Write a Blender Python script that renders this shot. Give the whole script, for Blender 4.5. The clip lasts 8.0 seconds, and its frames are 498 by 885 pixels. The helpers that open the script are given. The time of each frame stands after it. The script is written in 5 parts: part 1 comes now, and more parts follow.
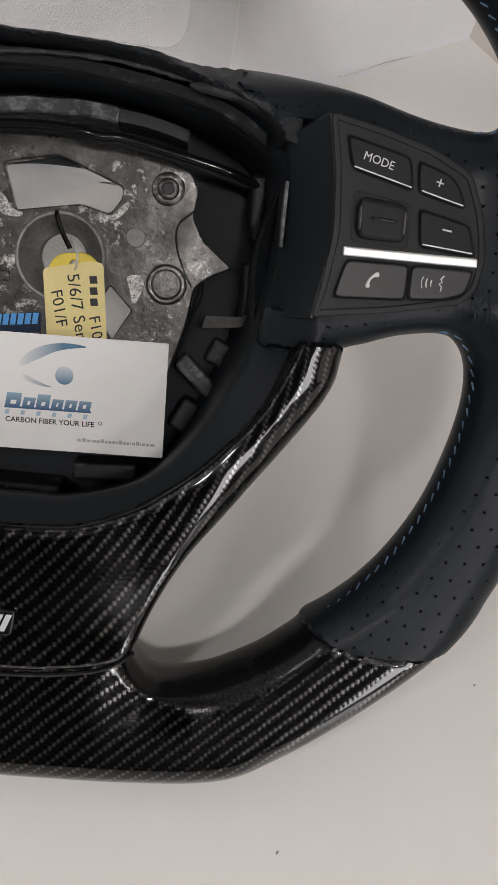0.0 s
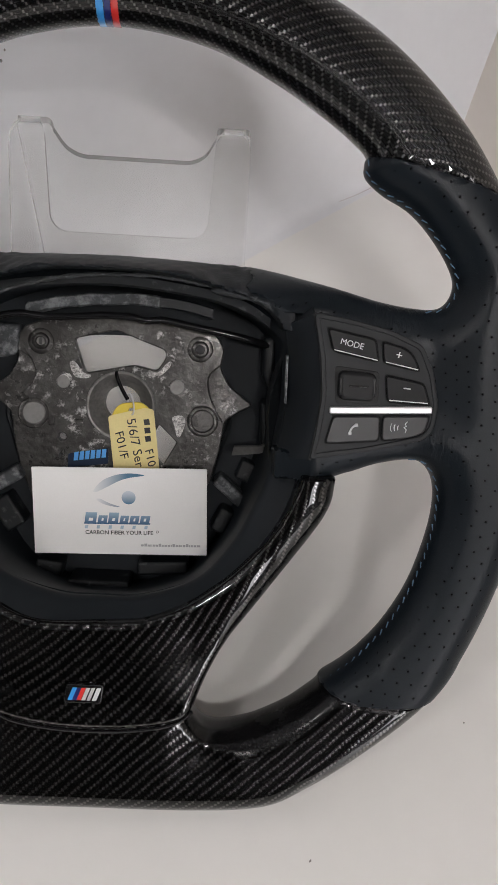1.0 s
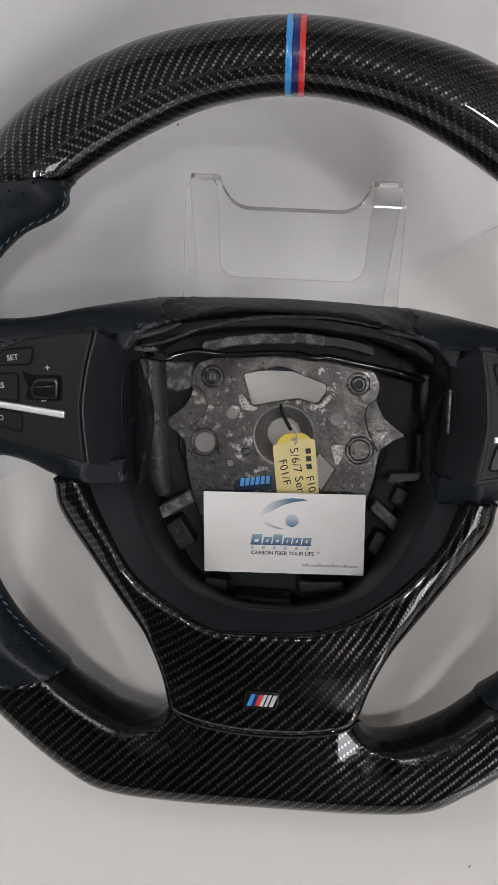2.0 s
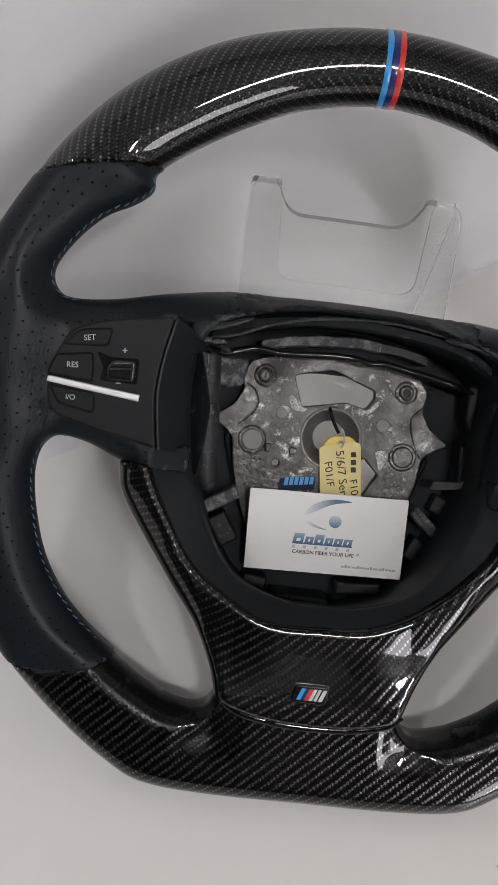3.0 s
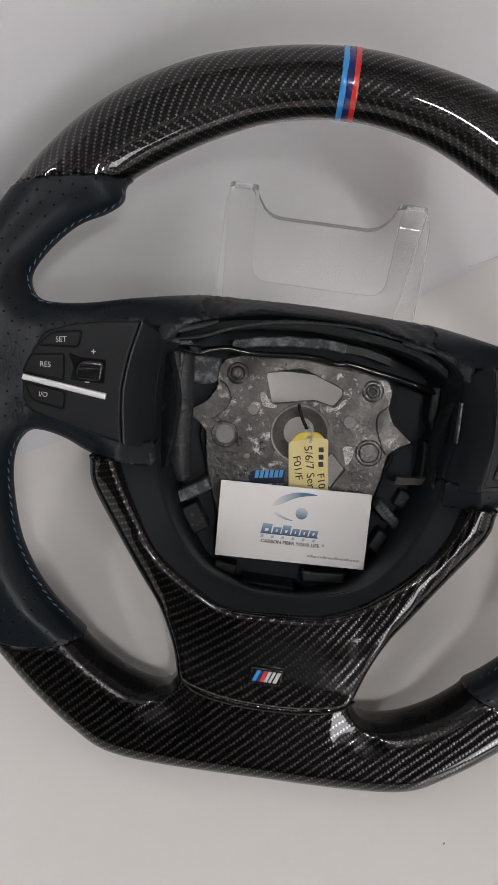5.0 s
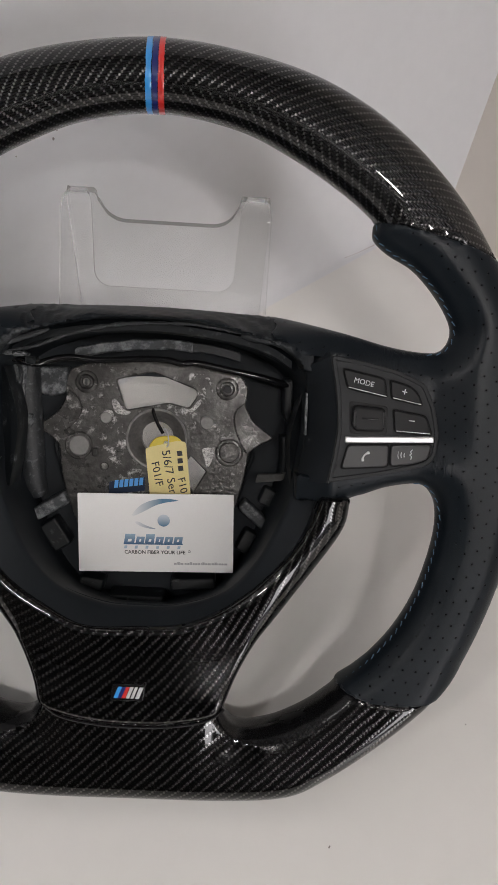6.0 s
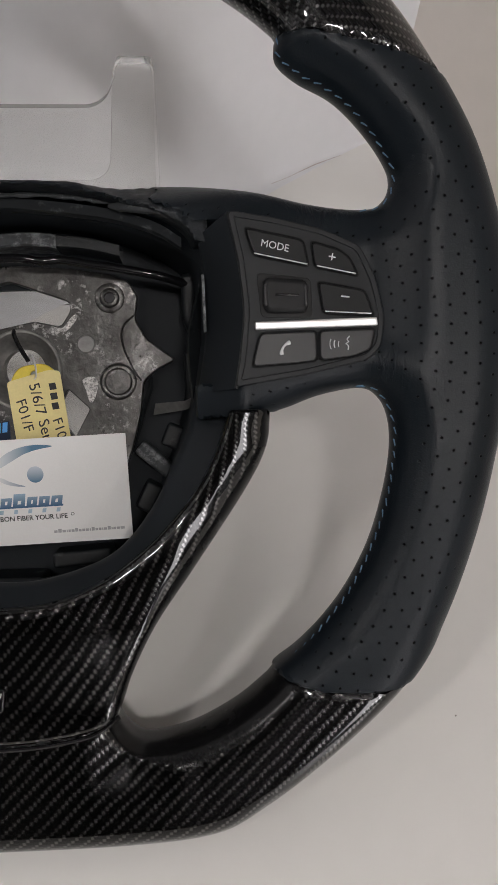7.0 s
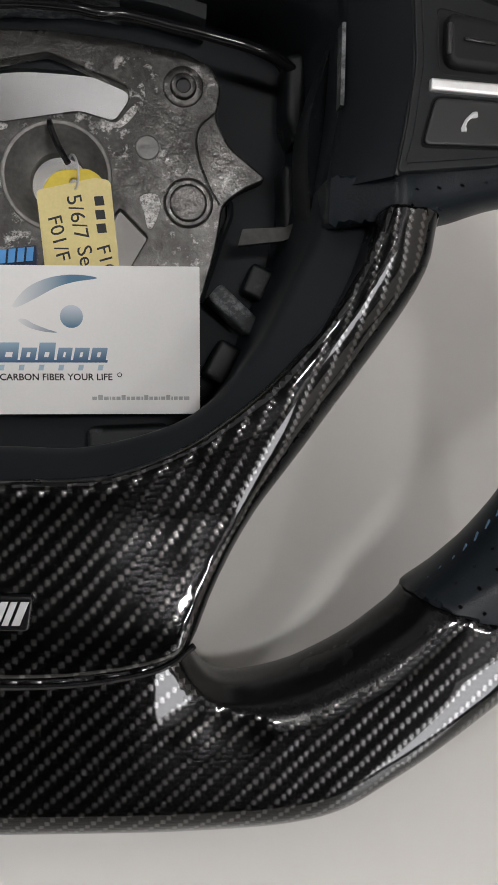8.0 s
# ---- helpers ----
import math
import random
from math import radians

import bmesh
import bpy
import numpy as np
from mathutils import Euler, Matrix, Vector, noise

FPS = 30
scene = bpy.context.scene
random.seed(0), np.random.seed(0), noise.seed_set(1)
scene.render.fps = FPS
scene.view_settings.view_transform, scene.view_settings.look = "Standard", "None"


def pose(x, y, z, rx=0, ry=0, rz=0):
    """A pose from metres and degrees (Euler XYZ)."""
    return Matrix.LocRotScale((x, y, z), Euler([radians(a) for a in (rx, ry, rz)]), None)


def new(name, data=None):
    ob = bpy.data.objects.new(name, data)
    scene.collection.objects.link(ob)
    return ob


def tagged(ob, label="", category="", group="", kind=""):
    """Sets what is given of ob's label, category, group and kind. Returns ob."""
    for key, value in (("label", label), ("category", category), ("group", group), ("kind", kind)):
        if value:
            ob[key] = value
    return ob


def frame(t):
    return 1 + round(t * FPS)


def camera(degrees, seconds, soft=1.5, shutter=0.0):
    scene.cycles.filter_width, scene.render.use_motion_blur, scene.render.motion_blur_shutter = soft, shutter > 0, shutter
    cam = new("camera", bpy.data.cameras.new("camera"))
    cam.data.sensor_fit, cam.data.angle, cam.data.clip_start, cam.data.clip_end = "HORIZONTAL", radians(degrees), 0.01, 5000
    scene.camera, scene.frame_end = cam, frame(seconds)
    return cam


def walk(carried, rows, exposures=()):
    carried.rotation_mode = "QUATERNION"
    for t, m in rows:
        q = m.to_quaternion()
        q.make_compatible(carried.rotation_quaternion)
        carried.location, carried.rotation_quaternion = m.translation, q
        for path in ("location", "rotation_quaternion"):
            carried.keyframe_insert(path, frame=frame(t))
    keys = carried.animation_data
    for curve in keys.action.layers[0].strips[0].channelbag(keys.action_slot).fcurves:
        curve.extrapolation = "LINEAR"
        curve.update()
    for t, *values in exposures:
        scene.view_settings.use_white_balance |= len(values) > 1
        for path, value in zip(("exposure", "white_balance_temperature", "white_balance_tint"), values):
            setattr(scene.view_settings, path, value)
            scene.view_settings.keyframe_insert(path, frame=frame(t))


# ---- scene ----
cam = camera(31.3, 8.0)
PATH = [
    (0, 0.04972, -0.25085, 0.35422, 32.142, -7.829, 2.183),
    (0.5, 0.06074, -0.25430, 0.43239, 31.473, -5.899, 1.158),
    (1, 0.05116, -0.27154, 0.46460, 33.506, -3.442, 1.243),
    (1.5, 0.02562, -0.28454, 0.47560, 35.062, -0.946, 2.911),
    (2, 0.00168, -0.29573, 0.49304, 35.403, 0.058, 3.907),
    (2.2, -0.01006, -0.30698, 0.48986, 36.394, -0.029, 4.648),
    (3.3, -0.08895, -0.31769, 0.48394, 37.114, -8.396, 3.601),
    (3.5, -0.09117, -0.31674, 0.49202, 36.024, -8.310, 4.448),
    (3.8, -0.08836, -0.32076, 0.49681, 35.813, -6.029, 6.671),
    (4, -0.07952, -0.31674, 0.49604, 35.508, -5.613, 7.138),
    (4.2, -0.06359, -0.31602, 0.49148, 35.548, -5.220, 7.517),
    (5.3, -0.01523, -0.32420, 0.52095, 35.619, -4.080, 5.238),
    (5.5, -0.00109, -0.32396, 0.51910, 36.093, -3.569, 4.424),
    (6, 0.03400, -0.31401, 0.50486, 36.739, -3.630, 0.946),
    (6.5, 0.06949, -0.30202, 0.45538, 37.703, -2.466, -2.400),
    (7, 0.07724, -0.28271, 0.37425, 39.483, -1.993, -3.190),
    (7.3, 0.06366, -0.27079, 0.33557, 40.163, -3.250, -3.080),
    (7.5, 0.04999, -0.26315, 0.30807, 40.592, -4.667, -3.119),
    (8, 0.03202, -0.25025, 0.26265, 38.602, -6.457, -2.724),
]
EXPOSURES = [(0.0, 0.10, 6480, 7), (2.0, 0.06, 6300, 7), (4.0, -0.07, 6380, 8), (5.5, -0.01, 6400, 7), (6.5, -0.05, 6530, 7), (7.0, -0.05, 6480, 7), (7.5, 0.05, 6380, 5), (8.0, 0.13, 6340, 5)]
walk(cam, [(t, pose(*row)) for t, *row in PATH], EXPOSURES)

# ---- light: a room with unseen round ceiling lamps, one added as fill, and one frosted window ----
world = bpy.data.worlds.new("room_air")
scene.world = world
world.use_nodes = True
world.node_tree.nodes["Background"].inputs[0].default_value = (0.75, 0.8, 0.9, 1)
world.node_tree.nodes["Background"].inputs[1].default_value = 0.03
CEILING_Z = 1.65
LAMP_GLOW, WINDOW_GLOW = 92.0, 6.9
# the third lamp is an added fill that lifts shadows in the openings
LAMPS = ((0.26, -1.22, 0.11), (1.02, -1.72, 0.10), (-0.88, -0.85, 0.085))  # centre x, y and radius of the round ceiling lamps

MM = 0.001
WHEEL = pose(0.0, -0.0412, 0.1205, 42.58, 0, 0)


# ---- materials ----
def ramp_nodes(name):
    m = bpy.data.materials.new(name)
    m.use_nodes = True
    nodes, links = m.node_tree.nodes, m.node_tree.links
    return m, nodes, links, nodes["Principled BSDF"]


def math_node(nodes, links, op, a, b=None, c=None):
    n = nodes.new("ShaderNodeMath")
    n.operation = op
    for slot, value in zip(n.inputs, (a, b, c)):
        if value is None:
            continue
        if isinstance(value, (int, float)):
            slot.default_value = value
        else:
            links.new(value, slot)
    return n.outputs[0]


def surface(name, base, rough, metal=0.0, coat=0.0, coarse=12.0, fine=600.0, vary=0.12, bump=0.1, rough_vary=0.08, worn=None, worn_at=0.6, spec=0.5):
    """Colour varied at two scales, with fine relief; worn: a second colour in scuffed patches."""
    m, nodes, links, bsdf = ramp_nodes(name)
    coords = nodes.new("ShaderNodeTexCoord")
    noises = []
    for scale, detail in ((coarse, 5), (fine, 3)):
        n = nodes.new("ShaderNodeTexNoise")
        n.inputs["Scale"].default_value, n.inputs["Detail"].default_value = scale, detail
        links.new(coords.outputs["Object"], n.inputs["Vector"])
        noises.append(n.outputs["Fac"])
    both = math_node(nodes, links, "MULTIPLY_ADD", noises[0], 0.65, math_node(nodes, links, "MULTIPLY", noises[1], 0.35))
    mix = nodes.new("ShaderNodeMix")
    mix.data_type = "RGBA"
    mix.inputs["A"].default_value = (*[max(0.0, v * (1 - vary)) for v in base], 1)
    mix.inputs["B"].default_value = (*[min(1.0, v * (1 + vary)) for v in base], 1)
    links.new(math_node(nodes, links, "MULTIPLY_ADD", both, 3.0, -1.0), mix.inputs["Factor"])
    colour = mix.outputs["Result"]
    if worn:
        patch = nodes.new("ShaderNodeTexNoise")
        patch.inputs["Scale"].default_value, patch.inputs["Detail"].default_value, patch.inputs["Roughness"].default_value = coarse * 4.5, 8, 0.72
        links.new(coords.outputs["Object"], patch.inputs["Vector"])
        soft = nodes.new("ShaderNodeMapRange")
        soft.inputs["From Min"].default_value, soft.inputs["From Max"].default_value = worn_at - 0.05, worn_at + 0.1
        links.new(patch.outputs["Fac"], soft.inputs["Value"])
        over = nodes.new("ShaderNodeMix")
        over.data_type = "RGBA"
        links.new(soft.outputs["Result"], over.inputs["Factor"])
        links.new(colour, over.inputs["A"])
        over.inputs["B"].default_value = (*worn, 1)
        colour = over.outputs["Result"]
    links.new(colour, bsdf.inputs["Base Color"])
    links.new(math_node(nodes, links, "MULTIPLY_ADD", noises[0], rough_vary * 2, rough - rough_vary), bsdf.inputs["Roughness"])
    bsdf.inputs["Metallic"].default_value = metal
    bsdf.inputs["Specular IOR Level"].default_value = spec
    bsdf.inputs["Coat Weight"].default_value, bsdf.inputs["Coat Roughness"].default_value = coat, 0.04
    if bump:
        relief = nodes.new("ShaderNodeBump")
        relief.inputs["Strength"].default_value, relief.inputs["Distance"].default_value = bump, 0.0006
        links.new(both, relief.inputs["Height"])
        links.new(relief.outputs["Normal"], bsdf.inputs["Normal"])
    return m


def carbon(name, weft, warp_sheen, rough, short=1.55):
    """Two-by-two twill under clear lacquer; the UV map counts tows. short: how far each float stops before the next."""
    m, nodes, links, bsdf = ramp_nodes(name)
    uv = nodes.new("ShaderNodeUVMap")
    uv.uv_map = "weave"
    bend = nodes.new("ShaderNodeTexNoise")
    bend.inputs["Scale"].default_value = 0.12
    links.new(uv.outputs["UV"], bend.inputs["Vector"])
    sep = nodes.new("ShaderNodeSeparateXYZ")
    links.new(uv.outputs["UV"], sep.inputs[0])
    x = math_node(nodes, links, "MULTIPLY_ADD", bend.outputs["Fac"], 1.2, sep.outputs[0])
    y = math_node(nodes, links, "ADD", sep.outputs[1], 0.0)
    fx, fy = (math_node(nodes, links, "FRACT", v) for v in (x, y))
    step = math_node(nodes, links, "SUBTRACT", math_node(nodes, links, "FLOOR", x), math_node(nodes, links, "FLOOR", y))
    warp = math_node(nodes, links, "LESS_THAN", math_node(nodes, links, "FLOORED_MODULO", step, 4.0), 1.5)

    def arch(v):
        centred = math_node(nodes, links, "MULTIPLY_ADD", v, 2.0, -1.0)
        return math_node(nodes, links, "SUBTRACT", 1.0, math_node(nodes, links, "POWER", math_node(nodes, links, "ABSOLUTE", centred), 3.0))

    tall = nodes.new("ShaderNodeMix")
    links.new(warp, tall.inputs["Factor"])
    links.new(arch(fy), tall.inputs["A"])
    links.new(arch(fx), tall.inputs["B"])
    fibre = nodes.new("ShaderNodeTexNoise")
    fibre.inputs["Scale"].default_value, fibre.inputs["Detail"].default_value = 4.0, 2
    links.new(uv.outputs["UV"], fibre.inputs["Vector"])
    # fibre sheen put into the colour: warp floats bright mid-length, weft dark
    shade = nodes.new("ShaderNodeMix")
    shade.data_type = "RGBA"
    shade.inputs["A"].default_value, shade.inputs["B"].default_value = (*weft, 1), (*warp_sheen, 1)
    along = math_node(nodes, links, "SUBTRACT", math_node(nodes, links, "FLOORED_MODULO", step, 4.0), fy)
    crown = math_node(nodes, links, "MAXIMUM", math_node(nodes, links, "SUBTRACT", 1.0, math_node(nodes, links, "POWER", math_node(nodes, links, "ABSOLUTE", math_node(nodes, links, "MULTIPLY", along, short)), 4.0)), 0.0)
    links.new(math_node(nodes, links, "MULTIPLY", math_node(nodes, links, "MULTIPLY", math_node(nodes, links, "MULTIPLY", warp, crown), tall.outputs["Result"]), math_node(nodes, links, "MULTIPLY_ADD", fibre.outputs["Fac"], 0.9, 0.5)), shade.inputs["Factor"])
    links.new(shade.outputs["Result"], bsdf.inputs["Base Color"])
    bsdf.inputs["Metallic"].default_value, bsdf.inputs["Roughness"].default_value = 0.95, rough
    bsdf.inputs["Anisotropic"].default_value = 0.9
    links.new(math_node(nodes, links, "MULTIPLY_ADD", warp, -0.25, 0.25), bsdf.inputs["Anisotropic Rotation"])
    tangent = nodes.new("ShaderNodeTangent")
    tangent.direction_type, tangent.uv_map = "UV_MAP", "weave"
    links.new(tangent.outputs[0], bsdf.inputs["Tangent"])
    bsdf.inputs["Coat Weight"].default_value, bsdf.inputs["Coat Roughness"].default_value, bsdf.inputs["Coat IOR"].default_value = 1.0, 0.012, 1.5
    relief = nodes.new("ShaderNodeBump")
    relief.inputs["Strength"].default_value, relief.inputs["Distance"].default_value = 0.14, 0.0003
    links.new(tall.outputs["Result"], relief.inputs["Height"])
    links.new(relief.outputs["Normal"], bsdf.inputs["Normal"])
    return m


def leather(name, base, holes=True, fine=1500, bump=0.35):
    """Grained leather; punched holes in staggered rows, their inner shade painted as dark dots, laid out by the UV map
    in millimetres.
    """
    m = surface(name, base, 0.35 if holes else 0.46, coarse=30, fine=fine, vary=0.2, bump=bump, rough_vary=0.07, spec=0.10 if holes else 0.17)
    nodes, links = m.node_tree.nodes, m.node_tree.links
    bsdf = nodes["Principled BSDF"]
    if not holes:
        wear = nodes.new("ShaderNodeAttribute")
        wear.attribute_name = "wear"
        scuff = nodes.new("ShaderNodeTexNoise")
        scuff.inputs["Scale"].default_value, scuff.inputs["Detail"].default_value, scuff.inputs["Roughness"].default_value = 260, 6, 0.7
        coords = nodes.new("ShaderNodeTexCoord")
        links.new(coords.outputs["Object"], scuff.inputs["Vector"])
        much = math_node(nodes, links, "ADD", math_node(nodes, links, "MULTIPLY", wear.outputs["Fac"], 0.38), scuff.outputs["Fac"])
        edge = nodes.new("ShaderNodeMapRange")
        edge.inputs["From Min"].default_value, edge.inputs["From Max"].default_value = 0.66, 0.92
        links.new(much, edge.inputs["Value"])
        over = nodes.new("ShaderNodeMix")
        over.data_type = "RGBA"
        links.new(edge.outputs["Result"], over.inputs["Factor"])
        links.new(bsdf.inputs["Base Color"].links[0].from_socket, over.inputs["A"])
        over.inputs["B"].default_value = (0.085, 0.09, 0.095, 1)
        links.new(over.outputs["Result"], bsdf.inputs["Base Color"])
        return m
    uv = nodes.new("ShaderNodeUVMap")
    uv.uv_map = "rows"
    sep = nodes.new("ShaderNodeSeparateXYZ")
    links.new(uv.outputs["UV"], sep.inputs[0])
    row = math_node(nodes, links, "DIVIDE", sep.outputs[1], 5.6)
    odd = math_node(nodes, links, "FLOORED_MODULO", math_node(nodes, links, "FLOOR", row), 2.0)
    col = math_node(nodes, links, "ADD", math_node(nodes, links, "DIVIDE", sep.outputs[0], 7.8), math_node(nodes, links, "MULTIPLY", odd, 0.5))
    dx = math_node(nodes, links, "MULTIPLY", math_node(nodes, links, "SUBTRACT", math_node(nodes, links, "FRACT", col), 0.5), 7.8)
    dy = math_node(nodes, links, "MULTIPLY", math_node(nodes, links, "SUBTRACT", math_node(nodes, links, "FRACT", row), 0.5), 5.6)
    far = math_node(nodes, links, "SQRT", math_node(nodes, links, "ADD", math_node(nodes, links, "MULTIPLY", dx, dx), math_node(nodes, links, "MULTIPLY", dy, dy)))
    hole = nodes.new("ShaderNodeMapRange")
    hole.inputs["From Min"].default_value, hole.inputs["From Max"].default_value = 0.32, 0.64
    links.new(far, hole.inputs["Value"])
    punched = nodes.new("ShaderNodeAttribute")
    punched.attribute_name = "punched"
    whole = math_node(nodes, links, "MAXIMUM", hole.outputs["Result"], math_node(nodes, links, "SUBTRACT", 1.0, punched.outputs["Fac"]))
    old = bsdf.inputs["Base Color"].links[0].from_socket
    # the shade inside each hole goes into the colour as a near-black dot
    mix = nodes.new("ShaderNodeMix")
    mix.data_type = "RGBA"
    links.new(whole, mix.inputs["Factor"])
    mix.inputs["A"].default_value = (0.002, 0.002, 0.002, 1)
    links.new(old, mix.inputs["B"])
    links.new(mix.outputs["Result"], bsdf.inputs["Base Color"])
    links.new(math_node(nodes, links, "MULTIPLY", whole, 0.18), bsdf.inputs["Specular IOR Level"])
    crease, fold, place = nodes.new("ShaderNodeAttribute"), nodes.new("ShaderNodeTexNoise"), nodes.new("ShaderNodeMapping")
    crease.attribute_name = "crease"
    place.inputs["Scale"].default_value, place.inputs["Rotation"].default_value = (420, 130, 130), (0, 0, 0.5)
    fold.inputs["Scale"].default_value, fold.inputs["Detail"].default_value, fold.inputs["Distortion"].default_value = 1.0, 3, 1.2
    coords = nodes.new("ShaderNodeTexCoord")
    links.new(coords.outputs["Object"], place.inputs["Vector"])
    links.new(place.outputs["Vector"], fold.inputs["Vector"])
    folded = nodes.new("ShaderNodeBump")
    folded.inputs["Strength"].default_value, folded.inputs["Distance"].default_value = 0.9, 0.0014
    links.new(math_node(nodes, links, "MULTIPLY", fold.outputs["Fac"], crease.outputs["Fac"]), folded.inputs["Height"])
    links.new(bsdf.inputs["Normal"].links[0].from_socket, folded.inputs["Normal"])
    links.new(folded.outputs["Normal"], bsdf.inputs["Normal"])
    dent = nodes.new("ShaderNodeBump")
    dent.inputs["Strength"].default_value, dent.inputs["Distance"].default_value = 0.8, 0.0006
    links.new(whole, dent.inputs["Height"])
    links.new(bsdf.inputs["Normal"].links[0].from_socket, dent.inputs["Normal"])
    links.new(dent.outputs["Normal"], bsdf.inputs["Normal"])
    return m


def cast_metal(name):
    """Oily cast aluminium: dark stains, a mottled grain and bright scraped flecks."""
    m, nodes, links, bsdf = ramp_nodes(name)
    coords = nodes.new("ShaderNodeTexCoord")

    def noise(scale, detail, rough=0.6):
        n = nodes.new("ShaderNodeTexNoise")
        n.inputs["Scale"].default_value, n.inputs["Detail"].default_value, n.inputs["Roughness"].default_value = scale, detail, rough
        links.new(coords.outputs["Object"], n.inputs["Vector"])
        return n.outputs["Fac"]

    def span(value, low, high):
        n = nodes.new("ShaderNodeMapRange")
        n.inputs["From Min"].default_value, n.inputs["From Max"].default_value = low, high
        links.new(value, n.inputs["Value"])
        return n.outputs["Result"]

    def blend(fac, a, b):
        n = nodes.new("ShaderNodeMix")
        n.data_type = "RGBA"
        links.new(fac, n.inputs["Factor"])
        for slot, value in (("A", a), ("B", b)):
            if isinstance(value, tuple):
                n.inputs[slot].default_value = (*value, 1)
            else:
                links.new(value, n.inputs[slot])
        return n.outputs["Result"]

    stain, grain, fleck = noise(48, 5, 0.62), noise(300, 4, 0.65), noise(190, 8, 0.72)
    colour = blend(span(grain, 0.30, 0.72), (0.038, 0.0365, 0.035), (0.102, 0.099, 0.095))
    colour = blend(span(stain, 0.42, 0.66), colour, (0.024, 0.0225, 0.021))
    bright = math_node(nodes, links, "MULTIPLY", span(fleck, 0.54, 0.68), span(noise(30, 3), 0.47, 0.58))
    colour = blend(bright, colour, (0.52, 0.51, 0.50))
    links.new(colour, bsdf.inputs["Base Color"])
    bsdf.inputs["Metallic"].default_value = 0.65
    links.new(math_node(nodes, links, "MULTIPLY_ADD", stain, 0.5, 0.08), bsdf.inputs["Roughness"])
    relief = nodes.new("ShaderNodeBump")
    relief.inputs["Strength"].default_value, relief.inputs["Distance"].default_value = 0.5, 0.0006
    links.new(math_node(nodes, links, "ADD", grain, stain), relief.inputs["Height"])
    links.new(relief.outputs["Normal"], bsdf.inputs["Normal"])
    return m


def fading_ink(name, a, b, axis, start, end):
    """Printed ink that fades from one colour to another along an axis of the sheet, in millimetres."""
    m, nodes, links, bsdf = ramp_nodes(name)
    coords, sep = nodes.new("ShaderNodeTexCoord"), nodes.new("ShaderNodeSeparateXYZ")
    links.new(coords.outputs["Object"], sep.inputs[0])
    fade = nodes.new("ShaderNodeMapRange")
    fade.inputs["From Min"].default_value, fade.inputs["From Max"].default_value = start * 0.001, end * 0.001
    links.new(sep.outputs[axis], fade.inputs["Value"])
    mix = nodes.new("ShaderNodeMix")
    mix.data_type = "RGBA"
    links.new(fade.outputs["Result"], mix.inputs["Factor"])
    mix.inputs["A"].default_value, mix.inputs["B"].default_value = (*a, 1), (*b, 1)
    links.new(mix.outputs["Result"], bsdf.inputs["Base Color"])
    bsdf.inputs["Roughness"].default_value = 0.5
    return m


def glass_like(name, tint, ior, rough=0.02, clear=1.0):
    m, nodes, links, bsdf = ramp_nodes(name)
    bsdf.inputs["Base Color"].default_value = (*tint, 1)
    bsdf.inputs["Roughness"].default_value, bsdf.inputs["IOR"].default_value = rough, ior
    bsdf.inputs["Transmission Weight"].default_value = clear
    return m


def glow(name, colour, strength):
    m, nodes, links, bsdf = ramp_nodes(name)
    bsdf.inputs["Base Color"].default_value = (*colour, 1)
    bsdf.inputs["Emission Color"].default_value = (*colour, 1)
    bsdf.inputs["Emission Strength"].default_value = strength
    return m


CARBON = carbon("lacquered_carbon_twill", (0.0065, 0.0065, 0.007), (0.125, 0.123, 0.122), 0.22)
RIM_CARBON = carbon("lacquered_fine_carbon_twill", (0.012, 0.012, 0.0126), (0.115, 0.113, 0.112), 0.38, 2.0)
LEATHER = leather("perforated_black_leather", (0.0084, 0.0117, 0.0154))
PLAIN_LEATHER = leather("black_leatherette", (0.0095, 0.0118, 0.0145), holes=False, fine=820, bump=0.75)
SOFT_BLACK = surface("soft_touch_black_plastic", (0.0100, 0.0128, 0.0160), 0.6, spec=0.22, coarse=25, fine=2500, vary=0.15, bump=0.08)
SCUFFED = surface("scuffed_black_plastic", (0.0078, 0.0096, 0.0114), 0.5, spec=0.32, coarse=14, fine=900, vary=0.3, bump=0.3, worn=(0.12, 0.127, 0.132), worn_at=0.62)
WORN_GREY = surface("chalky_worn_plastic", (0.036, 0.040, 0.044), 0.62, coarse=38, fine=700, vary=0.5, bump=0.4, worn=(0.20, 0.208, 0.216), worn_at=0.52)
RUBBED = surface("rubbed_leatherette_edge", (0.022, 0.0245, 0.027), 0.55, coarse=60, fine=700, vary=0.5, bump=0.5, worn=(0.12, 0.126, 0.132), worn_at=0.60)
BUTTON = surface("satin_button_plastic", (0.017, 0.0175, 0.0188), 0.42, coarse=60, fine=2500, vary=0.12, bump=0.06)
# the same key plastic, darkened for keys that tilt away from the lamps
SHADED_KEY = surface("shaded_key_plastic", (0.011, 0.0113, 0.0122), 0.45, coarse=60, fine=2500, vary=0.12, bump=0.06, spec=0.2)
GAP_SHADE = surface("painted_gap_shade", (0.006, 0.0063, 0.007), 0.75, coarse=60, fine=2500, vary=0.12, bump=0.05, spec=0.12)
GLOSS_BLACK = surface("gloss_black_plastic", (0.008, 0.008, 0.009), 0.16, coarse=30, fine=900, vary=0.2, bump=0.02)
FLANK_BLACK = surface("satin_black_flank", (0.006, 0.006, 0.0065), 0.26, coarse=30, fine=900, vary=0.2, bump=0.02, spec=0.22)
CAST = cast_metal("cast_aluminium")
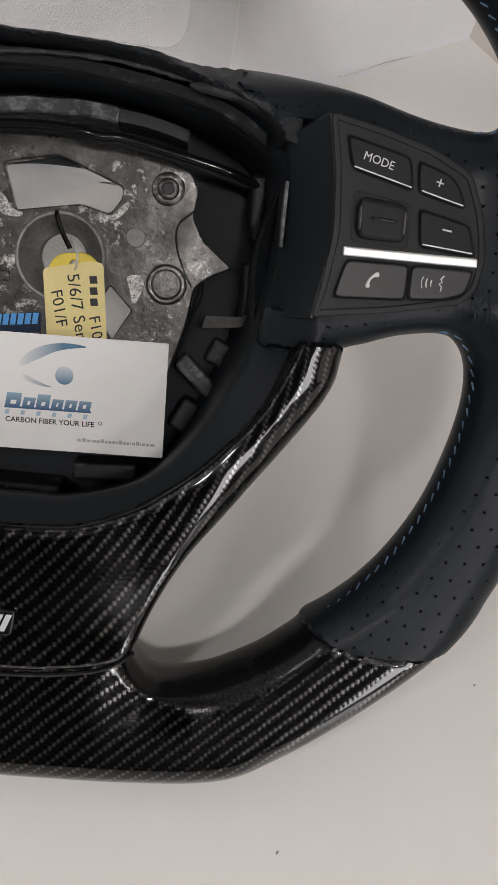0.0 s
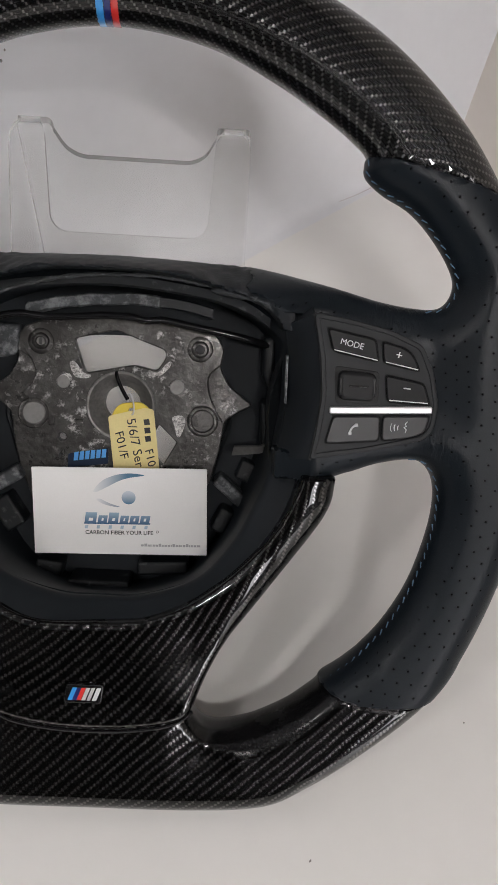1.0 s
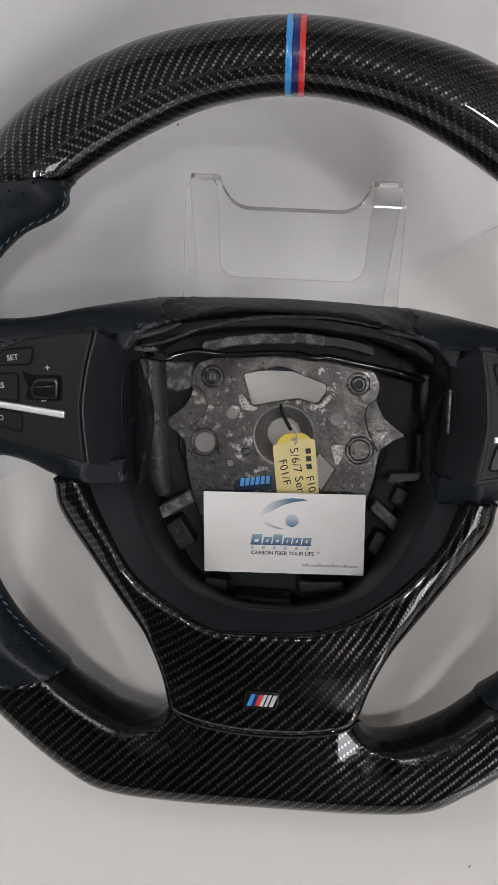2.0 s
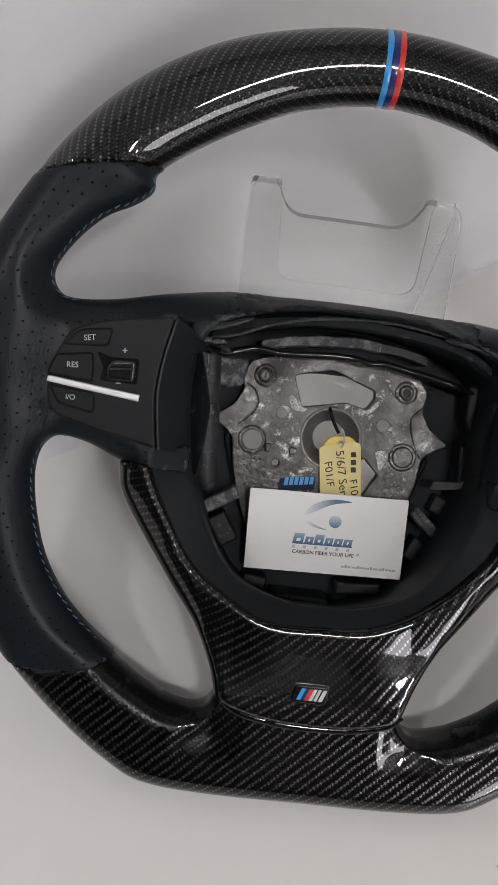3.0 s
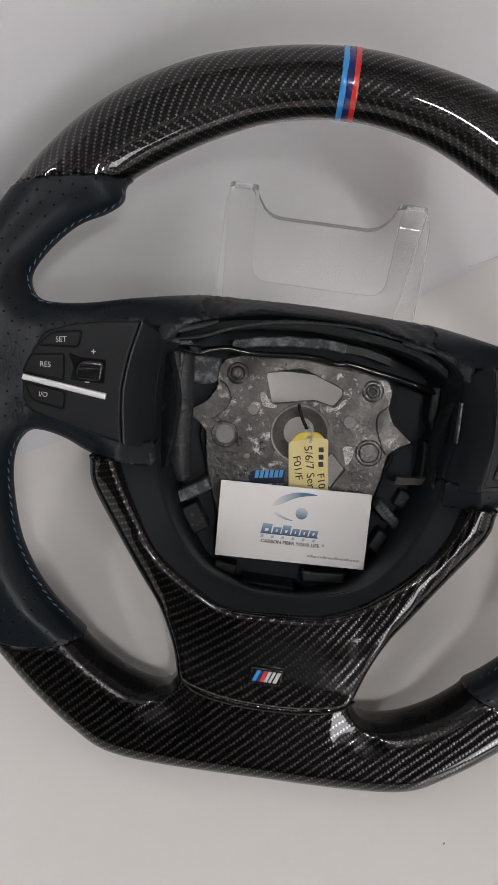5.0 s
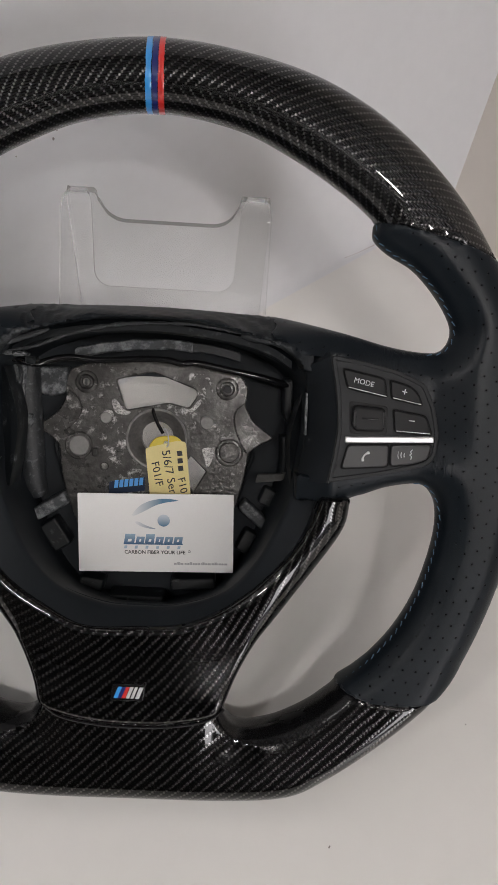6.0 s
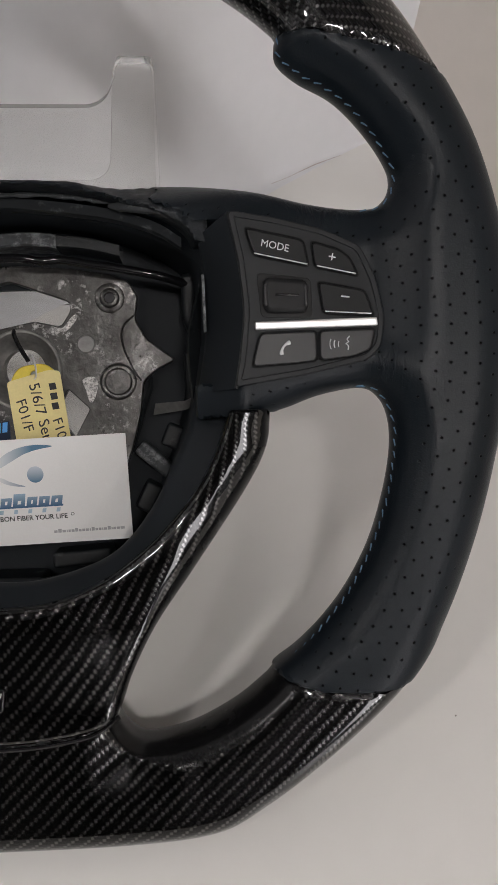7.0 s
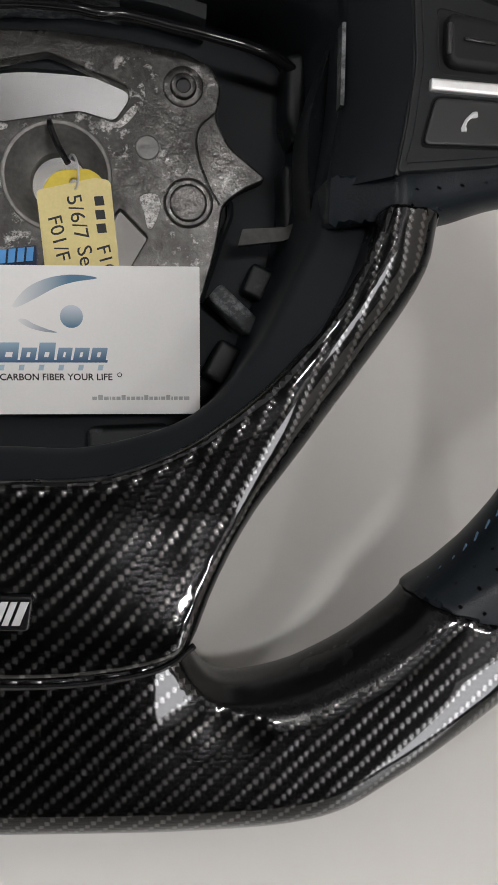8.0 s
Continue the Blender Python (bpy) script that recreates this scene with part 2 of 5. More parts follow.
BARE = surface("bare_glint_aluminium", (0.5, 0.49, 0.475), 0.5, metal=0.5, coarse=220, fine=1500, vary=0.5, bump=0.8, worn=(0.12, 0.118, 0.115), worn_at=0.5)
COLLAR = surface("oily_turned_steel", (0.17, 0.166, 0.158), 0.45, metal=0.4, coarse=60, fine=500, vary=0.4, bump=0.2)
CAST_BRIGHT = surface("machined_aluminium", (0.21, 0.206, 0.2), 0.6, metal=0.7, coarse=60, fine=500, vary=0.25, bump=0.25)
CHROME = surface("satin_chrome", (0.88, 0.88, 0.89), 0.42, metal=0.75, coarse=40, fine=900, vary=0.05, bump=0.02, rough_vary=0.03)
PRINT_WHITE = surface("white_print", (0.62, 0.63, 0.64), 0.55, vary=0.04, bump=0)
THREAD = surface("blue_thread", (0.085, 0.16, 0.25), 0.7, coarse=200, fine=2500, vary=0.3, bump=0.2)
CARD = surface("white_card_stock", (0.86, 0.853, 0.84), 0.55, coarse=20, fine=1500, vary=0.03, bump=0.05)
SILVER_PAINT = surface("silver_paint", (0.55, 0.55, 0.56), 0.4, metal=0.3, vary=0.05, bump=0)
POD_PLASTIC = surface("satin_black_pod_plastic", (0.0086, 0.0102, 0.0120), 0.47, spec=0.27, coarse=40, fine=2400, vary=0.15, bump=0.08)
TAG_YELLOW = surface("yellow_tag_plastic", (0.72, 0.56, 0.05), 0.35, coarse=30, fine=900, vary=0.1, bump=0.05)
TAG_PAPER = surface("cream_tag_paper", (0.78, 0.66, 0.30), 0.6, coarse=30, fine=900, vary=0.08, bump=0.05)
INK = surface("black_ink", (0.02, 0.02, 0.022), 0.6, vary=0.2, bump=0)
INK_PALE = surface("pale_blue_ink", (0.42, 0.55, 0.65), 0.5, vary=0.15, coarse=120, bump=0)
FADE_LONG = fading_ink("blue_ink_fading_sideways", (0.78, 0.79, 0.79), (0.08, 0.19, 0.30), 0, -13, 4)
FADE_LOW = fading_ink("grey_blue_ink_fading_sideways", (0.80, 0.80, 0.80), (0.12, 0.20, 0.30), 0, -12, 2)
FADE_DOT = fading_ink("blue_ink_fading_down", (0.10, 0.21, 0.33), (0.62, 0.67, 0.72), 1, 4.5, 11)
FADE_BAR = fading_ink("blue_ink_fading_up", (0.05, 0.12, 0.24), (0.32, 0.46, 0.58), 1, -6.6, -0.4)
DUST = surface("grey_brown_dust", (0.24, 0.225, 0.21), 0.8, vary=0.3, bump=0)
INK_GREY = surface("grey_ink", (0.42, 0.42, 0.43), 0.6, vary=0.2, bump=0)
INK_SKY = surface("sky_blue_ink", (0.09, 0.36, 0.80), 0.5, vary=0.1, bump=0)
LABEL_BLUE = surface("blue_label", (0.006, 0.018, 0.05), 0.55, spec=0.25, vary=0.15, bump=0)
STRIPE_LIGHT = surface("light_blue_lacquer", (0.045, 0.30, 0.72), 0.3, coat=1.0, vary=0.05, bump=0)
STRIPE_DARK = surface("dark_blue_lacquer", (0.012, 0.02, 0.13), 0.3, coat=1.0, vary=0.05, bump=0)
STRIPE_RED = surface("red_lacquer", (0.62, 0.035, 0.03), 0.3, coat=1.0, vary=0.05, bump=0)
ACRYLIC = glass_like("clear_acrylic", (0.975, 0.977, 0.975), 1.47, 0.008, 0.97)
ACRYLIC_EDGE = glass_like("polished_acrylic_edge", (0.92, 0.925, 0.92), 1.42, 0.22, 0.7)
TABLE_WHITE = surface("white_laminate", (0.78, 0.766, 0.742), 0.26, coarse=3, fine=60, vary=0.02, bump=0.015, rough_vary=0.015)
WALL_WHITE = surface("white_wall_board", (0.70, 0.703, 0.725), 0.5, coarse=3, fine=90, vary=0.03, bump=0.03)
WALL_CREAM = surface("cream_wall_board", (0.70, 0.65, 0.60), 0.55, coarse=3, fine=90, vary=0.03, bump=0.03)
CEILING_PAINT = surface("ceiling_paint", (0.15, 0.15, 0.15), 0.8, coarse=2, fine=80, vary=0.03, bump=0.03)
SCRATCH_RED = surface("reddish_scratch", (0.46, 0.38, 0.36), 0.6, vary=0.2, bump=0)
DARK_PAINT = surface("dark_unseen_wall", (0.05, 0.048, 0.045), 0.6, coarse=3, fine=80, vary=0.1, bump=0.03)
METAL_FRAME = surface("white_metal_frame", (0.75, 0.75, 0.75), 0.4, vary=0.03, bump=0)
LAMP_LIGHT = glow("lamp_diffuser", (1.0, 0.935, 0.92), LAMP_GLOW)
DAYLIGHT = glow("frosted_window_light", (1.0, 0.955, 0.985), WINDOW_GLOW)
FAR_WALL = surface("grey_room_paint", (0.16, 0.158, 0.155), 0.7, coarse=2, fine=60, vary=0.05, bump=0.03)


# ---- mesh helpers ----
def part(name, bm, material, parent=None, label="", smooth=True, at=None):
    mesh = bpy.data.meshes.new(name)
    bmesh.ops.recalc_face_normals(bm, faces=bm.faces[:])
    bm.to_mesh(mesh)
    bm.free()
    return link_mesh(name, mesh, material, parent, label, smooth, at)


def link_mesh(name, mesh, material, parent=None, label="", smooth=True, at=None):
    if smooth:
        mesh.polygons.foreach_set("use_smooth", [True] * len(mesh.polygons))
        mesh.set_sharp_from_angle(angle=radians(38))
    if material and not mesh.materials:
        mesh.materials.append(material)
    ob = new(name, mesh)
    if parent:
        ob.parent = parent
    if at is not None:
        ob.matrix_basis = at
    if label:
        ob["label"] = label
    return ob


def mirrored(points):
    """A closed outline from its half with x >= 0, running from the top middle to the bottom middle."""
    return list(points) + [(-x, y) for x, y in reversed(points) if x > 0.01]


def flipped(points):
    return [(-x, y) for x, y in reversed(points)]


def smooth_loop(points, each=8):
    """A closed Catmull-Rom curve through the points."""
    p, n, out = np.array(points, float), len(points), []
    for i in range(n):
        a, b, c, d = (p[(i + k) % n] for k in (-1, 0, 1, 2))
        for t in np.arange(each) / each:
            out.append(0.5 * (2 * b + (c - a) * t + (2 * a - 5 * b + 4 * c - d) * t**2 + (3 * b - a - 3 * c + d) * t**3))
    return np.array(out)


def smooth_line(points, each=8):
    p = np.array(points, float)
    p = np.vstack([2 * p[0] - p[1], p, 2 * p[-1] - p[-2]])
    out = []
    for i in range(1, len(p) - 2):
        a, b, c, d = p[i - 1 : i + 3]
        for t in np.arange(each) / each:
            out.append(0.5 * (2 * b + (c - a) * t + (2 * a - 5 * b + 4 * c - d) * t**2 + (3 * b - a - 3 * c + d) * t**3))
    return np.array(out + [p[-2]])


def rounded(points, r, n=4):
    """A closed outline with its corners rounded."""
    p, out = [Vector((*q, 0)) for q in points], []
    for i, b in enumerate(p):
        a, c = p[i - 1], p[(i + 1) % len(p)]
        cut = min(r, (a - b).length * 0.45, (c - b).length * 0.45)
        s, e = b + (a - b).normalized() * cut, b + (c - b).normalized() * cut
        for k in range(n + 1):
            t = k / n
            q = s * (1 - t) ** 2 + b * 2 * t * (1 - t) + e * t**2
            out.append((q.x, q.y))
    return out


def inset(points, by, mend=True):
    p = np.array(points, float)
    area = np.sum(p[:, 0] * np.roll(p[:, 1], -1) - np.roll(p[:, 0], -1) * p[:, 1])
    e1, e2 = p - np.roll(p, 1, 0), np.roll(p, -1, 0) - p
    e1, e2 = (e / (np.linalg.norm(e, axis=1, keepdims=True) + 1e-9) for e in (e1, e2))
    n = np.stack([-(e1 + e2)[:, 1], (e1 + e2)[:, 0]], 1) * np.sign(area)
    length = np.linalg.norm(n, axis=1, keepdims=True) + 1e-9
    q = p + n / length * by / np.clip(length / 2, 0.5, 1)
    for _ in range(6 if mend else 0):
        back = np.flatnonzero(((np.roll(q, -1, 0) - q) * (np.roll(p, -1, 0) - p)).sum(1) < 0)
        for i in back:
            j = (i + 1) % len(q)
            q[i] = q[j] = (q[i] + q[j]) / 2
    return q


def slab(points, z0, z1, bevel=0.5, holes=(), bend=None):
    """A plate in millimetres with rounded upper edges; holes go through it. bend(x, y): added to the height."""
    bm = bmesh.new()
    bend = bend or (lambda x, y: 0.0)

    def ring(pts, z):
        return [bm.verts.new((x * MM, y * MM, (z + bend(x, y)) * MM)) for x, y in pts]

    def walls(rings):
        for a, b in zip(rings, rings[1:]):
            for i in range(len(a)):
                bm.faces.new((a[i], a[(i + 1) % len(a)], b[(i + 1) % len(a)], b[i]))

    def stack(pts, way):
        rings = [ring(pts, z0)]
        if bevel:
            rings += [ring(inset(pts, way * bevel * (1 - math.cos(a)), not holes), z1 - bevel * (1 - math.sin(a))) for a in (0, math.pi / 6, math.pi / 3, math.pi / 2)]
            rings.append(ring(inset(pts, way * (bevel + 0.2), not holes), z1))
        else:
            rings.append(ring(pts, z1))
        walls(rings)
        return rings

    outer = stack(points, 1)
    if not holes:
        bm.faces.new(outer[0][::-1])
        bm.faces.new(outer[-1])
        return bm
    sets = [outer] + [stack(h, -1) for h in holes]
    for k in (0, -1):
        edges = []
        for rings in sets:
            r = rings[k]
            edges += [bm.edges.get((r[i], r[(i + 1) % len(r)])) for i in range(len(r))]
        bmesh.ops.triangle_fill(bm, use_beauty=True, use_dissolve=False, edges=edges)
    return bm


def disc(x, y, r, n=24, squash=1.0):
    return [(x + r * math.cos(2 * math.pi * i / n), y + r * squash * math.sin(2 * math.pi * i / n)) for i in range(n)]


def tube(points, radius, sides=10, closed=False):
    """A round bar along points in millimetres; radius may be one number or one for each point."""
    p = np.array(points, float)
    radii = np.broadcast_to(np.array(radius, float), (len(p),))
    bm, rings, side = bmesh.new(), [], Vector((0, 0, 1))
    for i, q in enumerate(p):
        a = p[i - 1] if i or closed else p[i]
        b = p[(i + 1) % len(p)] if i < len(p) - 1 or closed else p[i]
        way = Vector(b - a).normalized()
        side = (side - way * side.dot(way)).normalized() if abs(side.dot(way)) < 0.99 else way.orthogonal().normalized()
        other = way.cross(side)
        rings.append([bm.verts.new((Vector(q) + (side * math.cos(2 * math.pi * k / sides) + other * math.sin(2 * math.pi * k / sides)) * radii[i]) * MM) for k in range(sides)])
    pairs = list(zip(rings, rings[1:])) + ([(rings[-1], rings[0])] if closed else [])
    for a, b in pairs:
        for k in range(sides):
            bm.faces.new((a[k], a[(k + 1) % sides], b[(k + 1) % sides], b[k]))
    if not closed:
        bm.faces.new(rings[0][::-1])
        bm.faces.new(rings[-1])
    return bm


def capsule(a, b, r, flat=1.0):
    """A bar with round ends."""
    a, b = np.array(a, float), np.array(b, float)
    way = (b - a) / np.linalg.norm(b - a)
    ts = [(-r * math.cos(k), r * math.sin(k)) for k in np.linspace(0.15, math.pi / 2, 4)]
    pts = [a + way * (t + r) for t, _ in ts] + [b - way * (t + r) for t, _ in reversed(ts)]
    return tube(pts, [q for _, q in ts] + [q for _, q in reversed(ts)], 10)


def loft(loops, closed=True, cap=False):
    """A skin over loops with the same number of points, each a list of (x, y, z) in millimetres."""
    bm = bmesh.new()
    rings = [[bm.verts.new((x * MM, y * MM, z * MM)) for x, y, z in loop] for loop in loops]
    for a, b in zip(rings, rings[1:]):
        for i in range(len(a) if closed else len(a) - 1):
            j = (i + 1) % len(a)
            bm.faces.new((a[i], a[j], b[j], b[i]))
    if cap:
        bm.faces.new(rings[0][::-1])
        bm.faces.new(rings[-1])
    return bm


def box(x0, x1, y0, y1, z0, z1, bevel=0.6, r=1.0):
    return slab(rounded([(x0, y0), (x1, y0), (x1, y1), (x0, y1)], r, 3), z0, z1, bevel)


def lettering(name, text, size, material, parent, at, thick=0.05, label="", slant=0.0, wide=1.0, bold=0.0):
    """Words in the built-in font, as a mesh; size in millimetres."""
    data = bpy.data.curves.new(name, "FONT")
    data.body, data.size, data.extrude, data.align_x, data.align_y, data.shear = text, size * MM, thick * MM, "CENTER", "CENTER", slant
    data.resolution_u, data.offset = 3, bold * MM
    carrier = new(name + "_outline", data)
    mesh = bpy.data.meshes.new_from_object(carrier)
    bpy.data.objects.remove(carrier)
    bpy.data.curves.remove(data)
    return link_mesh(name, mesh, material, parent, label, False, at @ Matrix.Diagonal((wide, 1, 1, 1)))


# ---- a skin over a field: the cells that the surface crosses, then drawn onto it ----
def field_mesh(name, field, low, high, step):
    axes = [np.arange(a, b + step, step) for a, b in zip(low, high)]
    grid = np.stack(np.meshgrid(*axes, indexing="ij"), -1)
    f = field(grid.reshape(-1, 3)).reshape(grid.shape[:3])
    inside = f < 0
    shape = np.array(f.shape) - 1
    total, count = np.zeros((*shape, 3)), np.zeros(shape)
    corner = lambda a, i, j, k: a[i : i + shape[0], j : j + shape[1], k : k + shape[2]]
    bits = [(i, j, k) for i in (0, 1) for j in (0, 1) for k in (0, 1)]
    for a in bits:
        for n in range(3):
            if a[n]:
                continue
            b = tuple(1 if m == n else a[m] for m in range(3))
            fa, fb = corner(f, *a), corner(f, *b)
            cross = corner(inside, *a) != corner(inside, *b)
            t = np.where(cross, fa / np.where(cross, fa - fb, 1), 0)
            place = np.zeros((*shape, 3)) + np.array(a, float)
            place[..., n] += t
            total += place * cross[..., None]
            count += cross
    live = count > 0
    index = -np.ones(shape, int)
    index[live] = np.arange(live.sum())
    cells = np.argwhere(live)
    verts = np.array(low) + step * (cells + total[live] / count[live][:, None])
    faces = []
    for n in range(3):
        u, v = (n + 1) % 3, (n + 2) % 3
        lo, hi = [slice(None)] * 3, [slice(None)] * 3
        lo[n], hi[n] = slice(0, -1), slice(1, None)
        change = inside[tuple(lo)] != inside[tuple(hi)]
        first = inside[tuple(lo)]
        spots = np.argwhere(change)
        ok = (spots[:, u] > 0) & (spots[:, v] > 0) & (spots[:, u] < shape[u]) & (spots[:, v] < shape[v])
        spots = spots[ok]
        quad = []
        for du, dv in ((-1, -1), (0, -1), (0, 0), (-1, 0)):
            q = spots.copy()
            q[:, u] += du
            q[:, v] += dv
            quad.append(index[q[:, 0], q[:, 1], q[:, 2]])
        quad = np.stack(quad, 1)
        turn = ~first[spots[:, 0], spots[:, 1], spots[:, 2]]
        quad[turn] = quad[turn][:, ::-1]
        faces.append(quad)
    faces = np.concatenate(faces)
    e = 0.15
    for _ in range(3):
        value = field(verts)
        slope = np.stack([(field(verts + e * d) - field(verts - e * d)) / (2 * e) for d in np.eye(3)], 1)
        move = -(value / ((slope**2).sum(1) + 1e-6))[:, None] * slope
        size = np.linalg.norm(move, axis=1, keepdims=True)
        verts = verts + move * np.minimum(1, 0.6 * step / (size + 1e-9))
    mesh = bpy.data.meshes.new(name)
    mesh.from_pydata((verts * MM).tolist(), [], faces.tolist())
    mesh.update()
    return mesh, verts


def set_uv(mesh, name, uv):
    layer = mesh.uv_layers.new(name=name)
    loops = np.empty(len(mesh.loops), int)
    mesh.loops.foreach_get("vertex_index", loops)
    layer.data.foreach_set("uv", uv[loops].astype(np.float32).ravel())


def outline_distance(loop, x, y):
    """Signed distance to a closed outline, negative inside."""
    a, b = loop, np.roll(loop, -1, 0)
    best, odd = np.full(x.shape, 1e9), np.zeros(x.shape, bool)
    for (ax, ay), (bx, by) in zip(a, b):
        dx, dy = bx - ax, by - ay
        t = np.clip(((x - ax) * dx + (y - ay) * dy) / (dx * dx + dy * dy + 1e-12), 0, 1)
        best = np.minimum(best, (x - ax - t * dx) ** 2 + (y - ay - t * dy) ** 2)
        if ay != by:
            odd ^= ((ay > y) != (by > y)) & (x < dx * (y - ay) / (by - ay) + ax)
    return np.where(odd, -1, 1) * np.sqrt(best)


class Sheet:
    """A function of x and y kept on a one-millimetre grid and read between its points."""

    def __init__(self, make, half=(216, 230)):
        self.half = half
        x, y = np.meshgrid(np.arange(-half[0], half[0] + 1.0), np.arange(-half[1], half[1] + 1.0), indexing="ij")
        self.values = make(x, y)

    def __call__(self, p):
        x = np.clip(p[:, 0] + self.half[0], 0, 2 * self.half[0] - 1.001)
        y = np.clip(p[:, 1] + self.half[1], 0, 2 * self.half[1] - 1.001)
        i, j = x.astype(int), y.astype(int)
        s, t, v = x - i, y - j, self.values
        return v[i, j] * (1 - s) * (1 - t) + v[i + 1, j] * s * (1 - t) + v[i, j + 1] * (1 - s) * t + v[i + 1, j + 1] * s * t


# ---- the place: a white table top in the corner of a room ----
CORNER = pose(0.2164, 0.3431, 0, 0, 0, 33.67)


def block(name, x0, x1, y0, y1, z0, z1, material, label, category="", frame_of=CORNER):
    bm = bmesh.new()
    made = bmesh.ops.create_cube(bm, size=1.0)
    for v in made["verts"]:
        v.co = Vector(((x0 + x1) / 2 + v.co.x * (x1 - x0), (y0 + y1) / 2 + v.co.y * (y1 - y0), (z0 + z1) / 2 + v.co.z * (z1 - z0)))
    ob = part(name, bm, material, smooth=False, at=frame_of)
    return tagged(ob, label, category, kind="structure")


FLOOR_Z = -0.75


def leaning_wall(name, base, lean_to, x0, x1, material, label, turn, foot=0.0):
    """A board on the table that leans back a little up to half a metre, then stands straight to the ceiling."""
    tilt = math.tan(radians(lean_to)) * 0.5
    stations = [x0, x1] if not foot else [x0, -0.34, -0.28, -0.22, -0.16, -0.1, -0.05, -0.02, x1]
    bm, rings = bmesh.new(), []
    for x in stations:
        f = foot * min(1.0, max(0.04, (-x - 0.02) / 0.3))
        cove = [(base - f * (1 - math.sin(a)), f * (1 - math.cos(a))) for a in np.linspace(0, math.pi / 2, 9)[:-1]] if foot else []
        profile = cove + [(base + math.tan(radians(lean_to)) * f, f), (base + tilt, 0.5), (base + tilt, CEILING_Z), (base + tilt + 0.05, CEILING_Z), (base + tilt + 0.05, 0.5), (base + 0.05, 0.0)]
        rings.append([bm.verts.new((x, y, z)) for y, z in profile])
    n = len(rings[0])
    for a, b in zip(rings, rings[1:]):
        for i in range(n):
            bm.faces.new((a[i], a[(i + 1) % n], b[(i + 1) % n], b[i]))
    bm.faces.new(rings[0])
    bm.faces.new(rings[-1][::-1])
    return tagged(part(name, bm, material, smooth=True, at=CORNER @ pose(0, 0, 0, 0, 0, turn)), label, "wall", kind="structure")


block("table_top", -1.9, 0.3, -0.95, 0.3, -0.04, 0.0, TABLE_WHITE, "smooth white laminate table top under the steering wheel", "table top")
block("floor", -2.25, 0.35, -2.45, 0.35, FLOOR_Z - 0.05, FLOOR_Z, FAR_WALL, "plain grey floor of the room", "floor")
leaning_wall("wall_north", -0.018, 4.0, -2.2, 0.35, WALL_WHITE, "plain white wall board behind the wheel", 0, 0.035)
leaning_wall("wall_east", 0.008, 10.0, -0.1, 2.4, WALL_CREAM, "plain cream wall board beside the table top", -90)
# unseen room shell, added; its dark tones keep reflections on the carbon dark
block("wall_west", -2.25, -2.2, -2.4, 0.35, FLOOR_Z, CEILING_Z, DARK_PAINT, "unseen plain wall closing the room, dark for the reflections", "wall")
block("ceiling", -2.25, 0.35, -2.45, 0.35, CEILING_Z, CEILING_Z + 0.05, CEILING_PAINT, "unseen plain ceiling, painted dark for the reflections", "ceiling")
block("wall_east_lower", 0.3, 0.35, -2.4, 0.35, FLOOR_Z, -0.04, FAR_WALL, "plain grey wall below the table top", "wall")
block("wall_north_lower", -2.2, 0.3, 0.3, 0.35, FLOOR_Z, -0.04, FAR_WALL, "plain grey wall below the table top", "wall")
WIN = (-0.80, -0.28, 0.12, 1.12)  # from x to x, from z to z
block("wall_south", -2.25, WIN[0], -2.45, -2.4, FLOOR_Z, CEILING_Z, DARK_PAINT, "unseen plain wall across the room, dark for the reflections", "wall")
for name, box4 in (("wall_south_pier", (WIN[1], 0.35, FLOOR_Z, CEILING_Z)), ("wall_south_sill", (WIN[0], WIN[1], FLOOR_Z, WIN[2])), ("wall_south_head", (WIN[0], WIN[1], WIN[3], CEILING_Z))):
    block(name, box4[0], box4[1], -2.45, -2.4, box4[2], box4[3], FAR_WALL, "plain grey wall round the window", "wall")
window = tagged(new("window_1"), "frosted bright window with white frame", "window", kind="structure")
window.matrix_basis = CORNER
for name, x0, x1, z0, z1 in (("jamb", WIN[0], WIN[0] + 0.03, WIN[2], WIN[3]), ("jamb", WIN[1] - 0.03, WIN[1], WIN[2], WIN[3]), ("rail", WIN[0] + 0.03, WIN[1] - 0.03, WIN[2], WIN[2] + 0.03), ("rail", WIN[0] + 0.03, WIN[1] - 0.03, WIN[3] - 0.03, WIN[3])):
    ob = block(name, x0, x1, -2.44, -2.395, z0, z1, METAL_FRAME, "white window frame", frame_of=Matrix())
    ob.parent = window
    del ob["kind"]
ob = block("pane", WIN[0] + 0.03, WIN[1] - 0.03, -2.425, -2.415, WIN[2] + 0.03, WIN[3] - 0.03, DAYLIGHT, "frosted pane full of daylight", frame_of=Matrix())
ob.parent = window
del ob["kind"]


def ceiling_lamp(x, y, r):
    lamp = tagged(new("ceiling_light"), "unseen round white ceiling lamp, switched on", "ceiling light")
    lamp.matrix_basis = pose(x, y, CEILING_Z, 0, 0, 0)
    part("rim", slab(disc(0, 0, r * 1000 + 12, 48), -16, 0, 0, holes=[disc(0, 0, r * 1000, 48)]), METAL_FRAME, lamp, smooth=False)
    part("diffuser", slab(disc(0, 0, r * 1000, 48), -12, -7, 0), LAMP_LIGHT, lamp, smooth=False)


for spot in LAMPS:
    ceiling_lamp(*spot)

